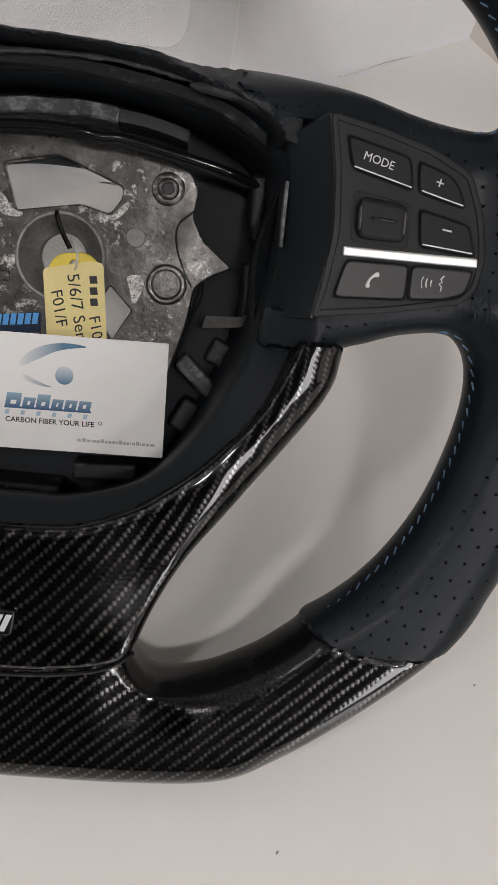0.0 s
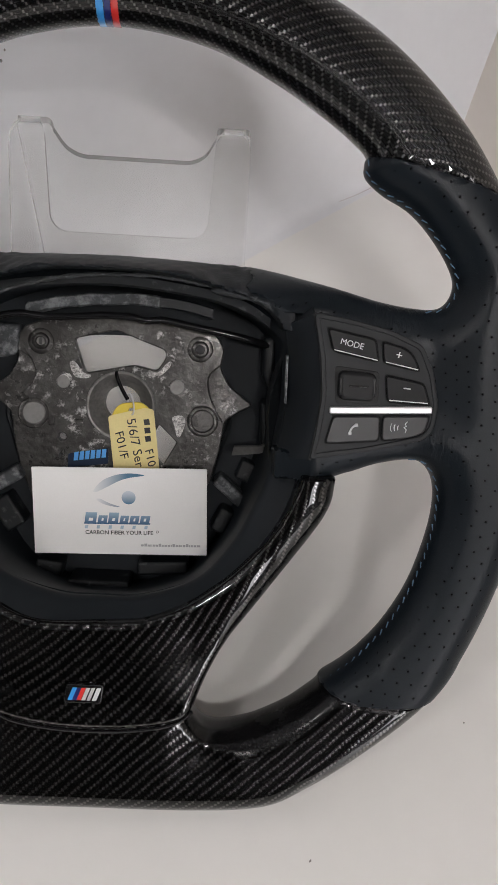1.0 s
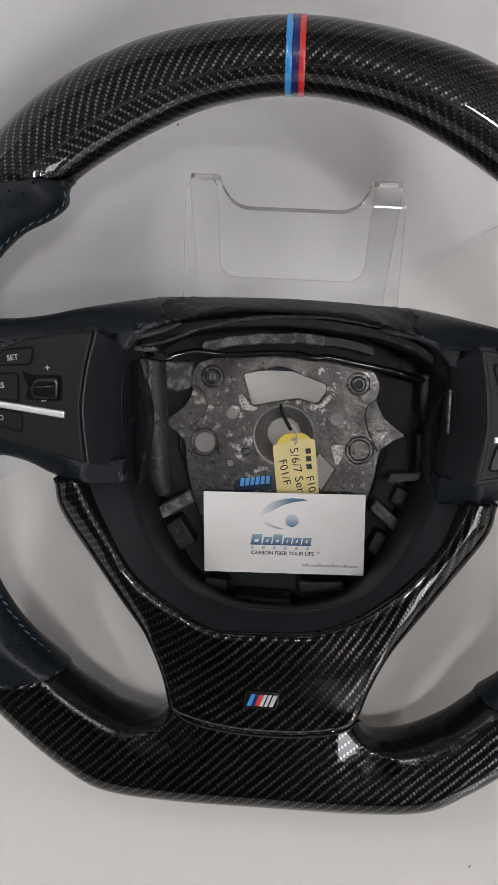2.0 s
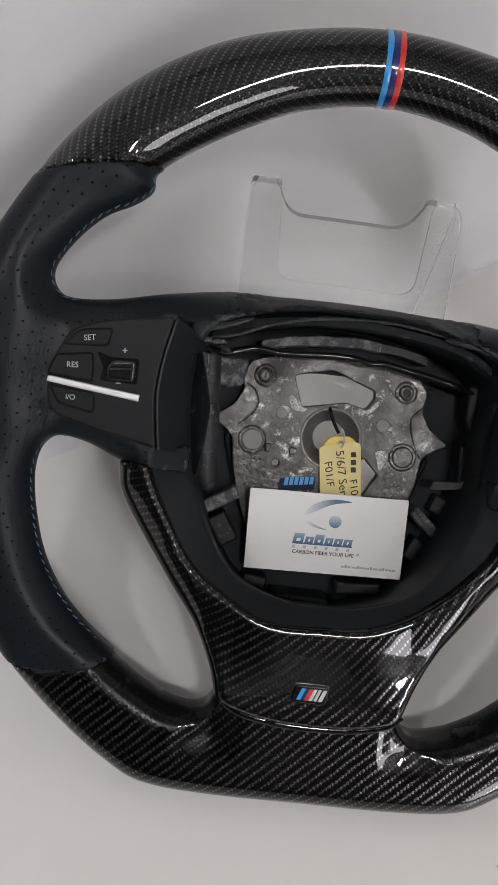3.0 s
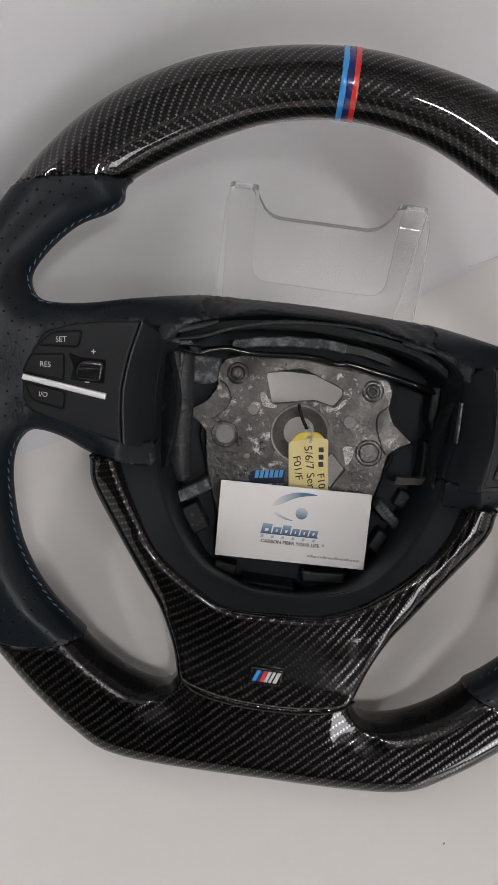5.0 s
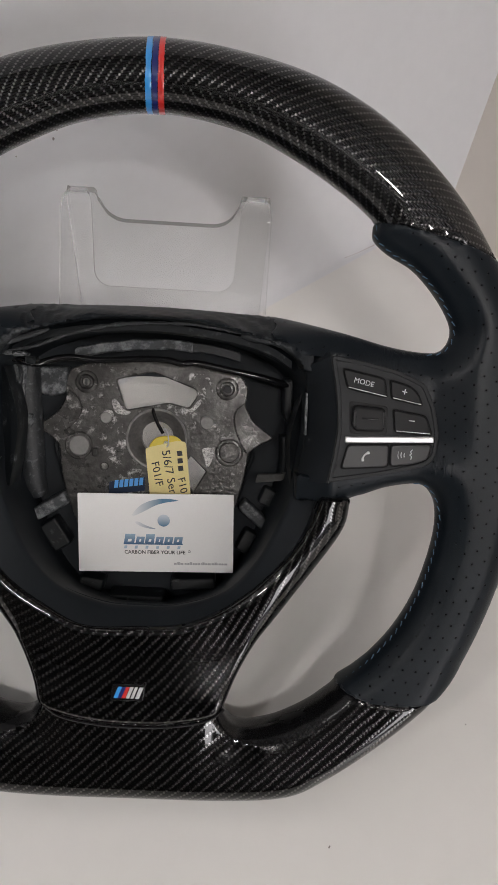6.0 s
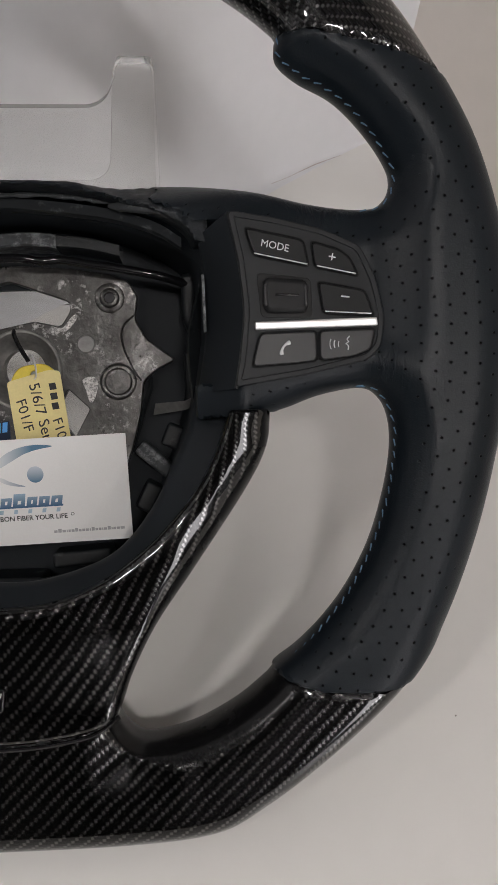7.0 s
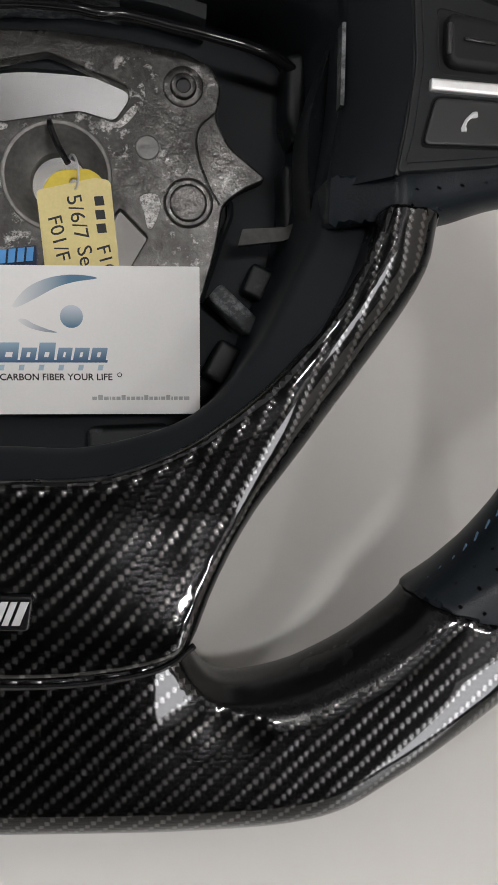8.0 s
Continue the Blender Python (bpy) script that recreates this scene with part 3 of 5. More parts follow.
# ---- steering wheel: outlines in the plane of its face, millimetres ----
OUTER = [(0, 213), (34, 210), (73, 201), (104, 187), (131, 168), (155, 144), (172, 120), (187, 93), (196, 66), (200, 42), (201, 15), (199.5, -10), (194.5, -38), (187, -66), (177, -93), (167, -112), (150, -131), (127, -151), (105, -167), (84, -177.8), (50, -181), (0, -181.3)]
UPPER = [(0, 177), (39, 171), (69, 158), (94, 143), (108, 132.5), (111.5, 128), (112, 121), (120, 114), (133, 107), (144, 96.5), (153, 84), (156, 75), (153, 67), (145, 63.5), (124, 65.5), (97, 72), (65, 79), (39, 81), (0, 82)]
LOWER = [(143, -4.2), (150.5, -8), (154.8, -17), (155.2, -31), (151.5, -50), (145, -69), (134, -88), (119, -105), (108, -114), (103, -119.5), (91, -129), (73, -138), (58, -141), (50, -137), (46, -128), (50.5, -114), (60, -95), (75, -73), (94.5, -44), (104.5, -27), (106.5, -15), (116, -10.6), (128, -6.4)]
LOWER_LEFT = [(143, -4.2), (150.5, -8), (154.8, -17), (155.2, -31), (151.5, -50), (145, -69), (133, -88), (117, -104), (106.5, -113), (101, -118.5), (90, -126), (74, -134.5), (61, -137.5), (53.5, -134), (50.5, -125), (54, -112), (64, -92), (79.5, -71), (99, -43), (108.5, -27), (110.5, -15), (118, -11), (129, -6.4)]
TRIM = [(0, -85.5), (22, -84), (40, -77.3), (52, -69.5), (65, -58), (80, -39.5), (88.5, -20), (91.5, -8), (92, 2), (107, 2), (106, -8), (105, -25), (96.2, -44), (77, -73), (61.5, -95), (52, -113), (47, -126), (38, -132), (20, -135.5), (0, -136.5)]
TRIM_LEFT = [(0, -85.5), (25, -85.8), (43, -79.3), (69, -61), (85, -37), (95, -18), (98.5, -8), (99, 2), (113, 2), (112, -8), (110, -25), (100.8, -43), (81.5, -71), (66, -92), (55.5, -112), (50, -126), (38, -132), (20, -135.5), (0, -136.5)]
MOUTH = [(0, 74), (25, 73), (52, 68), (72, 60), (79.5, 46), (79, 20), (80, -8), (82, -35), (67, -60), (42, -81), (20, -87), (0, -88.5)]

out_loop, up_loop, low_loop = smooth_loop(OUTER + [(-x * (1 - 0.013 * min(1, max(0, (170 - abs(y)) / 40))), y) for x, y in reversed(OUTER) if x > 0.01]), smooth_loop(mirrored(UPPER)), smooth_loop(LOWER)
low_left = smooth_loop(flipped(LOWER_LEFT))
BODY = Sheet(lambda x, y: np.minimum.reduce([-outline_distance(out_loop, x, y)] + [outline_distance(l, x, y) for l in (up_loop, low_loop, low_left)]))
TRIM_SHEET = Sheet(lambda x, y: -outline_distance(smooth_loop(TRIM + flipped(TRIM_LEFT)[1:-1]), x, y), (120, 150))
MOUTH_SHEET = Sheet(lambda x, y: outline_distance(smooth_loop(mirrored(MOUTH)), x, y), (216, 230))


MID, HALF, ROUND = 3.0, 17.0, 17.0
SPOKE_DIP = 7.5


def tyre(p, grow=0.0, r=ROUND, h=HALF, mid=MID, sheet=BODY):
    """Rounded bar over an outline: zero on its skin, about millimetres away from it."""
    d = np.clip(sheet(p) + grow, -30, r)
    a = np.clip((172 - np.abs(p[:, 0])) / 30, 0, 1)
    b = np.clip(np.minimum(100 - p[:, 1], p[:, 1] + 14) / 34, 0, 1)
    top = mid + h - SPOKE_DIP * a * a * (3 - 2 * a) * b * b * (3 - 2 * b)
    # towards the hub the upper spokes roll back into a deep slope
    m, c = np.clip((112 - np.abs(p[:, 0])) / 75, 0, 1), np.clip(np.minimum(p[:, 1] - 30, 112 - p[:, 1]) / 20, 0, 1)
    m = m * m * (3 - 2 * m) * c * c * (3 - 2 * c)
    mid, top = mid - 46 * m, top - 8 * m
    up = p[:, 2] > mid
    h = np.where(up, top - mid, h)
    e = 2 + 1.4 * np.clip((-100 - p[:, 1]) / 25, 0, 1) - 0.7 * m * up
    return (((1 - d / r) ** e + (np.abs(p[:, 2] - mid) / (h + grow)) ** e) ** (1 / e) - 1) * r


def upper_seam(x):
    a = np.abs(x) - 112.0
    return np.where(x > 0, 128.5 - 0.26 * a, 132.0 - 0.22 * a) + 2.0 * np.sin(a / 22.0)


def lower_seam(x):
    a = np.abs(x)
    return np.where(a > 88, -122.0 + (a - 140.0) ** 2 / 150.0, -104.0)


def hole_rows(p):
    """Millimetres along the rim and across its front."""
    x, y, z = p.T
    far = np.hypot(x, y - 13.0)
    return np.stack([np.arctan2(x, y - 13.0) * 190.0, far - 183.0 + np.where(far > 183, 0.7, -0.7) * np.clip(18 - z, 0, 40)], 1)


def ring_coords(p):
    """Millimetres along the rim and round its section."""
    x, y, z = p.T
    far = np.hypot(x, y - 13.0)
    return np.stack([np.arctan2(x, y - 13.0) * 183.0, np.arctan2(far - 183.0, z - MID) * 17.0], 1)


TOW = 1.5
wheel = tagged(new("steering_wheel"), "black carbon and leather steering wheel with its airbag removed", "steering wheel")
wheel.matrix_basis = WHEEL

# carbon upper rim
mesh, verts = field_mesh("upper_rim", lambda p: np.maximum(tyre(p), upper_seam(p[:, 0]) - p[:, 1]), (-180, 112, -20), (180, 220, 26), 2.0)
along, round_it = ring_coords(verts).T
lapped = round_it < -9.0
set_uv(mesh, "weave", np.stack([np.where(lapped, -along, along), round_it], 1) / (0.86 * TOW))
upper_rim = link_mesh("upper_rim", mesh, RIM_CARBON, wheel, "glossy twill carbon fibre upper rim")
for k, paint in enumerate((STRIPE_LIGHT, STRIPE_DARK, STRIPE_RED)):
    a = -7.8 + 3.1 * k
    mesh, verts = field_mesh("centre_stripe", lambda p: np.maximum.reduce([tyre(p, 0.3), a - (p[:, 0] + 0.012 * (p[:, 1] - 190)), p[:, 0] + 0.012 * (p[:, 1] - 190) - a - 3.1]), (-13, 168, -20), (8, 220, 26), 0.9)
    link_mesh("centre_stripe", mesh, paint, upper_rim, ("light blue", "dark blue", "red")[k] + " painted centre stripe")

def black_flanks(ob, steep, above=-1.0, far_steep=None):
    """Plain satin black on faces that tilt past a limit, towards the openings."""
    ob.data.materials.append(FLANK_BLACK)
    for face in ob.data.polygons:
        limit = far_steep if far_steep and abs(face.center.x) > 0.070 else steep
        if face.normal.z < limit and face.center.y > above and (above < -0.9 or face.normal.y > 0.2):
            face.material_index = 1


# carbon lower rim
OPENINGS = Sheet(lambda x, y: np.minimum(outline_distance(low_loop, x, y), outline_distance(low_left, x, y)))


def soft_max(a, b, k):
    return 0.5 * (a + b + np.sqrt((a - b) ** 2 + k * k))


def corner_round(p):
    """A soft round-over where each opening ends beside the trim."""
    x, y, z = np.abs(p[:, 0]), p[:, 1], p[:, 2]
    near = np.exp(-((np.clip(-143 - y, 0, 99) / 11.0) ** 2)) * np.clip((72 - x) / 22, 0, 1)
    fall = 0.15 * (x - 36 + np.sqrt((x - 36) ** 2 + 2))
    return 0.9 * (z - 20.0 + near * fall / (1 + fall / 9))


mesh, verts = field_mesh("lower_rim", lambda p: np.maximum.reduce([soft_max(tyre(p), 0.45 * (p[:, 2] - 9.0 - 2.5 * np.clip(OPENINGS(p), -5, 30)), 0.3 + 3.7 * np.clip((np.abs(p[:, 0]) - 62) / 15, 0, 1)), corner_round(p), p[:, 1] - lower_seam(p[:, 0]), np.minimum(TRIM_SHEET(p) - 1.2, p[:, 2] - 8)]), (-180, -190, -20), (180, -98, 26), 1.6)
inner = np.where(verts[:, 1] > -160, 1.0, -1.0)
set_uv(mesh, "weave", np.stack([verts[:, 0], verts[:, 1] + inner * 0.8 * np.clip(20 - verts[:, 2], 0, 17)], 1) / TOW)
lower_rim = link_mesh("lower_rim", mesh, CARBON, wheel, "glossy twill carbon fibre flat lower rim")
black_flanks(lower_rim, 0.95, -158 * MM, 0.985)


# leather grips with their spokes
def leather_field(side):
    def field(p):
        x = p[:, 0] * side
        under_pod = np.minimum.reduce([99 - x, p[:, 1] + 2.2, 58.5 - p[:, 1]])
        below = np.minimum.reduce([112 - x, p[:, 1] + 60, -13.6 - 0.12 * np.clip(101 - x, 0, 60) - p[:, 1]])
        return np.maximum.reduce([tyre(p, 0.7, sheet=BODY), p[:, 1] - upper_seam(p[:, 0]), lower_seam(x) - p[:, 1], np.where(p[:, 1] > 20, 63 - x + 1.5 * np.sin(p[:, 1] * 0.7), 78.5 - x), under_pod, below, np.where((x < 103) & (p[:, 1] < 20), p[:, 2] - 9.0 - 0.62 * (x - 79), -9.0), np.where(p[:, 1] > 20, 3.0 - MOUTH_SHEET(p), -9.0)])
    return field


STITCH = capsule((-1.6, 0, 0), (1.6, 0, 0), 0.34)
stitch_mesh = bpy.data.meshes.new("stitch")
STITCH.to_mesh(stitch_mesh)
STITCH.free()
stitch_mesh.materials.append(THREAD)


def stitches(grip, loop, keep, spacing=4.7):
    """Thread along the inner edge, each stitch laid on the leather."""
    closed = np.vstack([loop, loop[:1]])
    steps = np.linalg.norm(np.diff(closed, axis=0), axis=1)
    along = np.concatenate([[0], np.cumsum(steps)])
    n = 0
    for s in np.arange(0, along[-1], spacing):
        x, y = (np.interp(s, along, closed[:, k]) for k in (0, 1))
        x2, y2 = (np.interp((s + 1.0) % along[-1], along, closed[:, k]) for k in (0, 1))
        if not keep(x, y):
            continue
        way = Vector((x2 - x, y2 - y, 0)).normalized()
        off = Vector((-way.y, way.x, 0))
        if BODY(np.array([[x + off.x * 2, y + off.y * 2, 0]]))[0] < 0:
            off = -off
        c = Vector((x, y, 0)) + off * (0.1 + random.uniform(-0.15, 0.15))
        d = BODY(np.array([[c.x, c.y, 0]]))[0] + 0.7
        a, b = min(1, max(0, (172 - abs(c.x)) / 30)), min(1, max(0, min(100 - c.y, c.y + 14) / 34))
        tall = HALF + 0.7 - SPOKE_DIP * a * a * (3 - 2 * a) * b * b * (3 - 2 * b)
        c.z = MID + tall * math.sqrt(max(0.05, 1 - (1 - min(d, ROUND) / ROUND) ** 2)) + 0.1
        up = (Vector((0, 0, 1)) - off * 1.2).normalized()
        across = up.cross(way).normalized()
        turn = Matrix((way, across, up)).transposed().to_4x4()
        tilt = pose(0, 0, 0, 0, 0, 24 + random.uniform(-6, 6))
        ob = new("stitch", stitch_mesh)
        ob.parent = grip
        ob.matrix_basis = Matrix.Translation(c * MM) @ turn @ tilt
        n += 1
    return n


for side in (1, -1):
    lo, hi = (58, 206) if side > 0 else (-206, -58)
    mesh, verts = field_mesh("leather_grip", leather_field(side), (lo, -128, -60), (hi, 138, 26), 2.0)
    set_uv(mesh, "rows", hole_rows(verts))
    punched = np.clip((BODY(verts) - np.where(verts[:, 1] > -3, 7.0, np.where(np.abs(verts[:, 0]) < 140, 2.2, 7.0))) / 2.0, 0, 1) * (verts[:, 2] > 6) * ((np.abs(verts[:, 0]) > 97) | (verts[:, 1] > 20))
    crease = sum(k * np.exp(-(((verts[:, 0] * side - cx) / sx) ** 2 + ((verts[:, 1] - cy) / sy) ** 2)) for cx, cy, sx, sy, k in ((128, 61, 16, 5, 1.0), (152, 5, 5, 6, 1.0), (161, 28, 10, 14, 0.7 if side < 0 else 0.08), (166, -6, 8, 9, 0.4 if side < 0 else 0.12), (100, 70, 12, 6, 0.5)))
    mesh.attributes.new("crease", "FLOAT", "POINT").data.foreach_set("value", crease.astype(np.float32))
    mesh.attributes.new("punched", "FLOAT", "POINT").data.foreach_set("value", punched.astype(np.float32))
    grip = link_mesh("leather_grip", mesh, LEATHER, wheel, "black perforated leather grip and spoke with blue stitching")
    stitches(grip, up_loop, lambda x, y: x * side > 106 and y < 127 and not (x * side < 140 and y < 80))
    stitches(grip, low_loop if side > 0 else low_left, lambda x, y: x * side > 104 and y > -114 and not (x * side < 138 and y > -60))


# ---- hub: padded arch, shell with its well, trim, casting ----
def pad_field(p):
    a = np.clip((np.abs(p[:, 0]) - 30) / 34, 0, 1)
    arch = tyre(p, 0.2, r=7.0 + 10.0 * a * a * (3 - 2 * a))
    r = 4.5
    lip = (np.sqrt((1 - np.clip(MOUTH_SHEET(p), -30, r) / r) ** 2 + (np.clip(p[:, 2] + 2, 0, 40) / 15.5) ** 2) - 1) * r
    x, y, z = p.T
    worked = np.exp(-(((x - 64) / 16) ** 2)) + 1.3 * np.exp(-(((x + 68) / 18) ** 2)) + 0.25
    folds = 0.55 * worked * np.sin(0.55 * x + 0.35 * y + 1.5 * np.sin(0.21 * y)) * np.sin(0.7 * y + 0.5 * z + 0.2 * x)
    return np.maximum.reduce([arch + folds, lip + 0.6 * folds, 51.5 - y, np.abs(x) - 84])


mesh, verts = field_mesh("hub_pad", pad_field, (-93, 38, -68), (93, 88, 20), 1.6)
hub_pad = link_mesh("hub_pad", mesh, PLAIN_LEATHER, wheel, "black grained leatherette arch over the hub")
# rubbed along the lip: most at the two ends of the arch, a little at its middle
lip = np.clip(1 - np.abs(MOUTH_SHEET(verts) - 1.2) / 2.4, 0, 1) * (verts[:, 2] > -14)
ends = np.exp(-((verts[:, 0] - 68) / 12) ** 2) + 1.2 * np.exp(-((verts[:, 0] + 70) / 13) ** 2) + 0.6 * np.exp(-((verts[:, 0] + 12) / 9) ** 2)
mesh.attributes.new("wear", "FLOAT", "POINT").data.foreach_set("value", (lip * ends + 0.02).astype(np.float32))


MOUTH_EDGE = [(0, 76, -10), (25, 75, -10), (52, 70, -10), (74, 61, -8), (84, 50, -3), (85.5, 36, -3), (86, 18, -4), (87, 0, -2), (98, -13, 8), (89, -35, 13), (72, -61, 15.5), (46, -82, 17.5), (24, -89, 19), (0, -90, 19.5)]
WELL_EDGE = [(0, 68, -20), (24, 67, -20), (49, 62, -20), (68, 55, -18), (80, 46, -10), (82, 36, -6), (82.5, 18, -6.5), (80, 0, -5), (77, -16, 3), (71, -30, 7), (61, -50.4, 6), (45, -68, 5), (20, -77, 5), (0, -78, 5)]


def hub_shell():
    def level(rows, z=None, wide=1.0, deep=1.0, drop=0.0):
        p = smooth_loop(list(rows) + [(-x, y, h) for x, y, h in reversed(rows) if x > 0.01], 5)
        return [(x * wide, y if y > 0 else y * deep, h - drop if z is None else z) for x, y, h in p]

    soft = [(0.12 * a[0] + 0.88 * b[0], 0.12 * a[1] + 0.88 * b[1], 0.12 * a[2] + 0.88 * b[2] + 0.6) for a, b in zip(MOUTH_EDGE, WELL_EDGE)]
    return loft([level(MOUTH_EDGE), level(soft), level(WELL_EDGE, drop=0.8), level(WELL_EDGE, drop=3, wide=0.99), level(WELL_EDGE, -30, 0.975, 1.1), level(WELL_EDGE, -56, 0.95, 1.16), level(WELL_EDGE, -61, 0.93, 1.16), [(x * 0.6, y * 0.62, -62) for x, y, z in level(WELL_EDGE)],
                 [(x * 0.6, y * 0.62, -66) for x, y, z in level(WELL_EDGE)], level(WELL_EDGE, -66, 0.96, 1.2), level(WELL_EDGE, -30, 1.0, 1.14), level(WELL_EDGE, drop=6, wide=1.02), level(MOUTH_EDGE, drop=4), level(MOUTH_EDGE)])


part("hub_shell", hub_shell(), SOFT_BLACK, wheel, "scuffed black plastic hub shell, open where the airbag sat")


def trim_field(p):
    d = TRIM_SHEET(p)
    y = p[:, 1]
    # crowned: falls away to the openings, its arms rise to the pods
    rise = 0.095 * (y + 75 + np.sqrt((y + 75) ** 2 + 400))
    arm = np.clip((y + 80) / 34, 0, 1)
    arm = arm * arm * (3 - 2 * arm)
    edge = np.clip(BODY(p), 0, 40)
    top = 20.4 + rise - (1 - arm) * 0.0032 * np.clip((y + 122) / 30, 0, 1) * (40 - edge) ** 2 - 6.0 * arm
    dip = np.clip((y + 130) / 40, 0, 1)
    top = top - 2.5 * dip * dip * (3 - 2 * dip) * np.clip((70 - np.abs(p[:, 0])) / 25, 0, 1)
    soft = 3.0 + 2.5 * arm
    q = 1 - np.clip(d, 0, soft) / soft
    r = 17.0 - 11.5 * np.clip((-50 - y) / 45, 0, 1)
    s = 1 - np.clip(BODY(p) + 1.8, 0, r) / r
    cap = p[:, 2] - (top + 1 - (2.5 + 0.8 * arm) * (1 - np.sqrt(1 - q * q)) - 12.0 * (1 - np.sqrt(1 - s * s)))
    return np.maximum.reduce([cap * 0.7, -d, -8 - p[:, 2], y + 12.2])


mesh, verts = field_mesh("carbon_trim", trim_field, (-114, -140, -12), (114, -4, 34), 1.6)
# the cloth is draped, so that its tows turn with the two arms
fan = np.arctan2(verts[:, 0], 120 - verts[:, 1])
set_uv(mesh, "weave", np.stack([225 * fan, -np.hypot(verts[:, 0], 120 - verts[:, 1])], 1) / TOW)
trim = link_mesh("carbon_trim", mesh, CARBON, wheel, "glossy carbon fibre lower spoke trim with black flanks")
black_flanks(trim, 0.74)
# black tube laid in for the shaded groove between trim and rim
joint = smooth_line([(-48, -128.4, 16.4), (-38, -133.6, 19.6), (-20, -137, 19.9), (0, -138, 19.9), (20, -137, 19.9), (38, -133.4, 19.6), (47, -128, 16.4)], 6)
part("groove_shade", tube(joint, 0.9, 8), GLOSS_BLACK, trim, "thin black strip painting the shade of the groove")

# emblem on the trim: slanted colour bars and plain silver bars
emblem = part("emblem", slab(rounded([(-12, -122.5), (5, -122.5), (6, -113.6), (-11, -113.6)], 1.2), 20.0, 23.7, 0.5), GLOSS_BLACK, trim, "small black badge with coloured bars")
for k, (paint, x) in enumerate(((STRIPE_LIGHT, -10.2), (STRIPE_DARK, -8.2), (STRIPE_RED, -6.2))):
    part("colour_bar", slab([(x, -121), (x + 2, -121), (x + 4.2, -115), (x + 2.2, -115)], 23.5, 24.0, 0.1), paint, emblem)
for pts in ([(-4.0, -121), (-2.2, -121), (0.0, -115), (-1.8, -115)], [(-1.6, -121), (0.0, -121), (2.2, -115), (0.6, -115)], [(0.8, -121), (2.8, -121), (5.0, -115), (3.0, -115)]):
    part("silver_bar", slab(pts, 23.5, 24.0, 0.1), SILVER_PAINT, emblem)


# ---- control pods ----
def lean(x, y):
    return -0.13 * (abs(x) - 100)


FACE = [(91, 60.5), (108, 58.2), (126, 54.5), (141, 48.4), (147, 36), (150.3, 22), (149, 11), (144.5, 6), (120, 0.4), (97, -3.2), (93.2, -4), (95.2, 8), (96.8, 24), (95, 42)]


def pod(side):
    face = rounded(FACE if side > 0 else flipped([(x + 1.5, y) for x, y in FACE]), 3, 3)
    name = "control_pod"
    body = part(name, slab(face, 4, 22.0, 1.4, bend=lean), POD_PLASTIC, wheel, "matt black pod with printed push buttons")
    ridge = [(91.4, 60, 21.5), (95.2, 42, 21.7), (97.0, 24, 21.5), (95.4, 8, 21.7), (93.4, -4.4, 21.9)]
    inner = [(80, 53.5, 5.5), (82.5, 40, 0), (83, 20, -2), (81, 4, 0), (79, -6, 4)]
    deep = [(x + 2, y, -26) for x, y, z in inner]
    back = [(x + 1, y, z - 10) for x, y, z in ridge]

    def between(f, lift):
        return [(a[0] * f + b[0] * (1 - f), a[1] * f + b[1] * (1 - f), a[2] * f + b[2] * (1 - f) + lift) for a, b in zip(inner, ridge)]

    def closed_off(line):
        x, y, z = line[0]
        return [(x + 0.6, y + 9, z - 22), (x + 0.3, y + 3.2, z - 13), (x, y + 0.7, z - 4)] + list(line)

    rows = [closed_off([(x, y, z) for x, y, z in smooth_line(row, 4)]) for row in (deep, inner, between(0.93, 1.2), between(0.5, 2.2), between(0.12, 0.8), ridge, back, [(x + 6, y, -26) for x, y, z in inner])]
    part("side_cover", loft([[(x * side, y, z) for x, y, z in row] for row in rows], closed=False), SOFT_BLACK, body, "smooth black side cover")
    part("ridge_line", tube(smooth_line([(x * side, y, z - 0.1) for x, y, z in ridge], 4), 0.7, 8), BUTTON, body)
    worn = WORN_GREY if side < 0 else SCUFFED
    part("inner_panel", slab(rounded([(79.5 * side, 47), (73 * side, 46), (73.5 * side, 27), (76.5 * side, 19.5), (80 * side, 20)][::side], 1.2, 2), -62, -40, 2.2), worn, body, "scuffed inner side panel")
    part("inner_panel", slab(rounded([(80 * side, 13), (73.5 * side, 12.5), (74.5 * side, -8), (77 * side, -25), (81 * side, -24)][::side], 1.2, 2), -62, -43, 2.2), worn if side < 0 else SCUFFED, body)
    return body


def key(body, pts, r=2.0, material=BUTTON, proud=1.0, name="button"):
    # black sheet just proud of the face paints the shade round the key
    part("gap", slab(rounded([(x, y) for x, y in inset(pts, -0.7)], r + 0.4, 3), 20, 22.12, 0, bend=lean), GAP_SHADE, body)
    return part(name, slab(rounded(pts, r, 3), 20, 22.1 + proud, 0.55, bend=lean), material, body)


def face_at(x, y, turn=0.0, lift=23.2, mirror=1):
    return pose(x * MM, y * MM, (lift + lean(x, y)) * MM, 0, math.degrees(math.atan(0.13)) * (1 if x > 0 else -1), turn)


right = pod(1)
face_line = rounded(FACE, 3, 3)
part("bezel", slab(face_line, 20, 22.5, 0.4, holes=[[(float(x), float(y)) for x, y in inset(face_line, 2.2)]], bend=lean), POD_PLASTIC, right, "raised satin border")
b = key(right, [(97.5, 54), (119, 50), (121, 40.6), (100.5, 44.4)], material=SHADED_KEY)
lettering("print", "MODE", 3.8, PRINT_WHITE, b, face_at(108.5, 47.6, -11))
part("bright_edge", tube([(100.7, 44.9, 23.1 + lean(100.7, 0)), (120.6, 41.1, 23.1 + lean(120.6, 0))], 0.26, 6), CHROME, b)
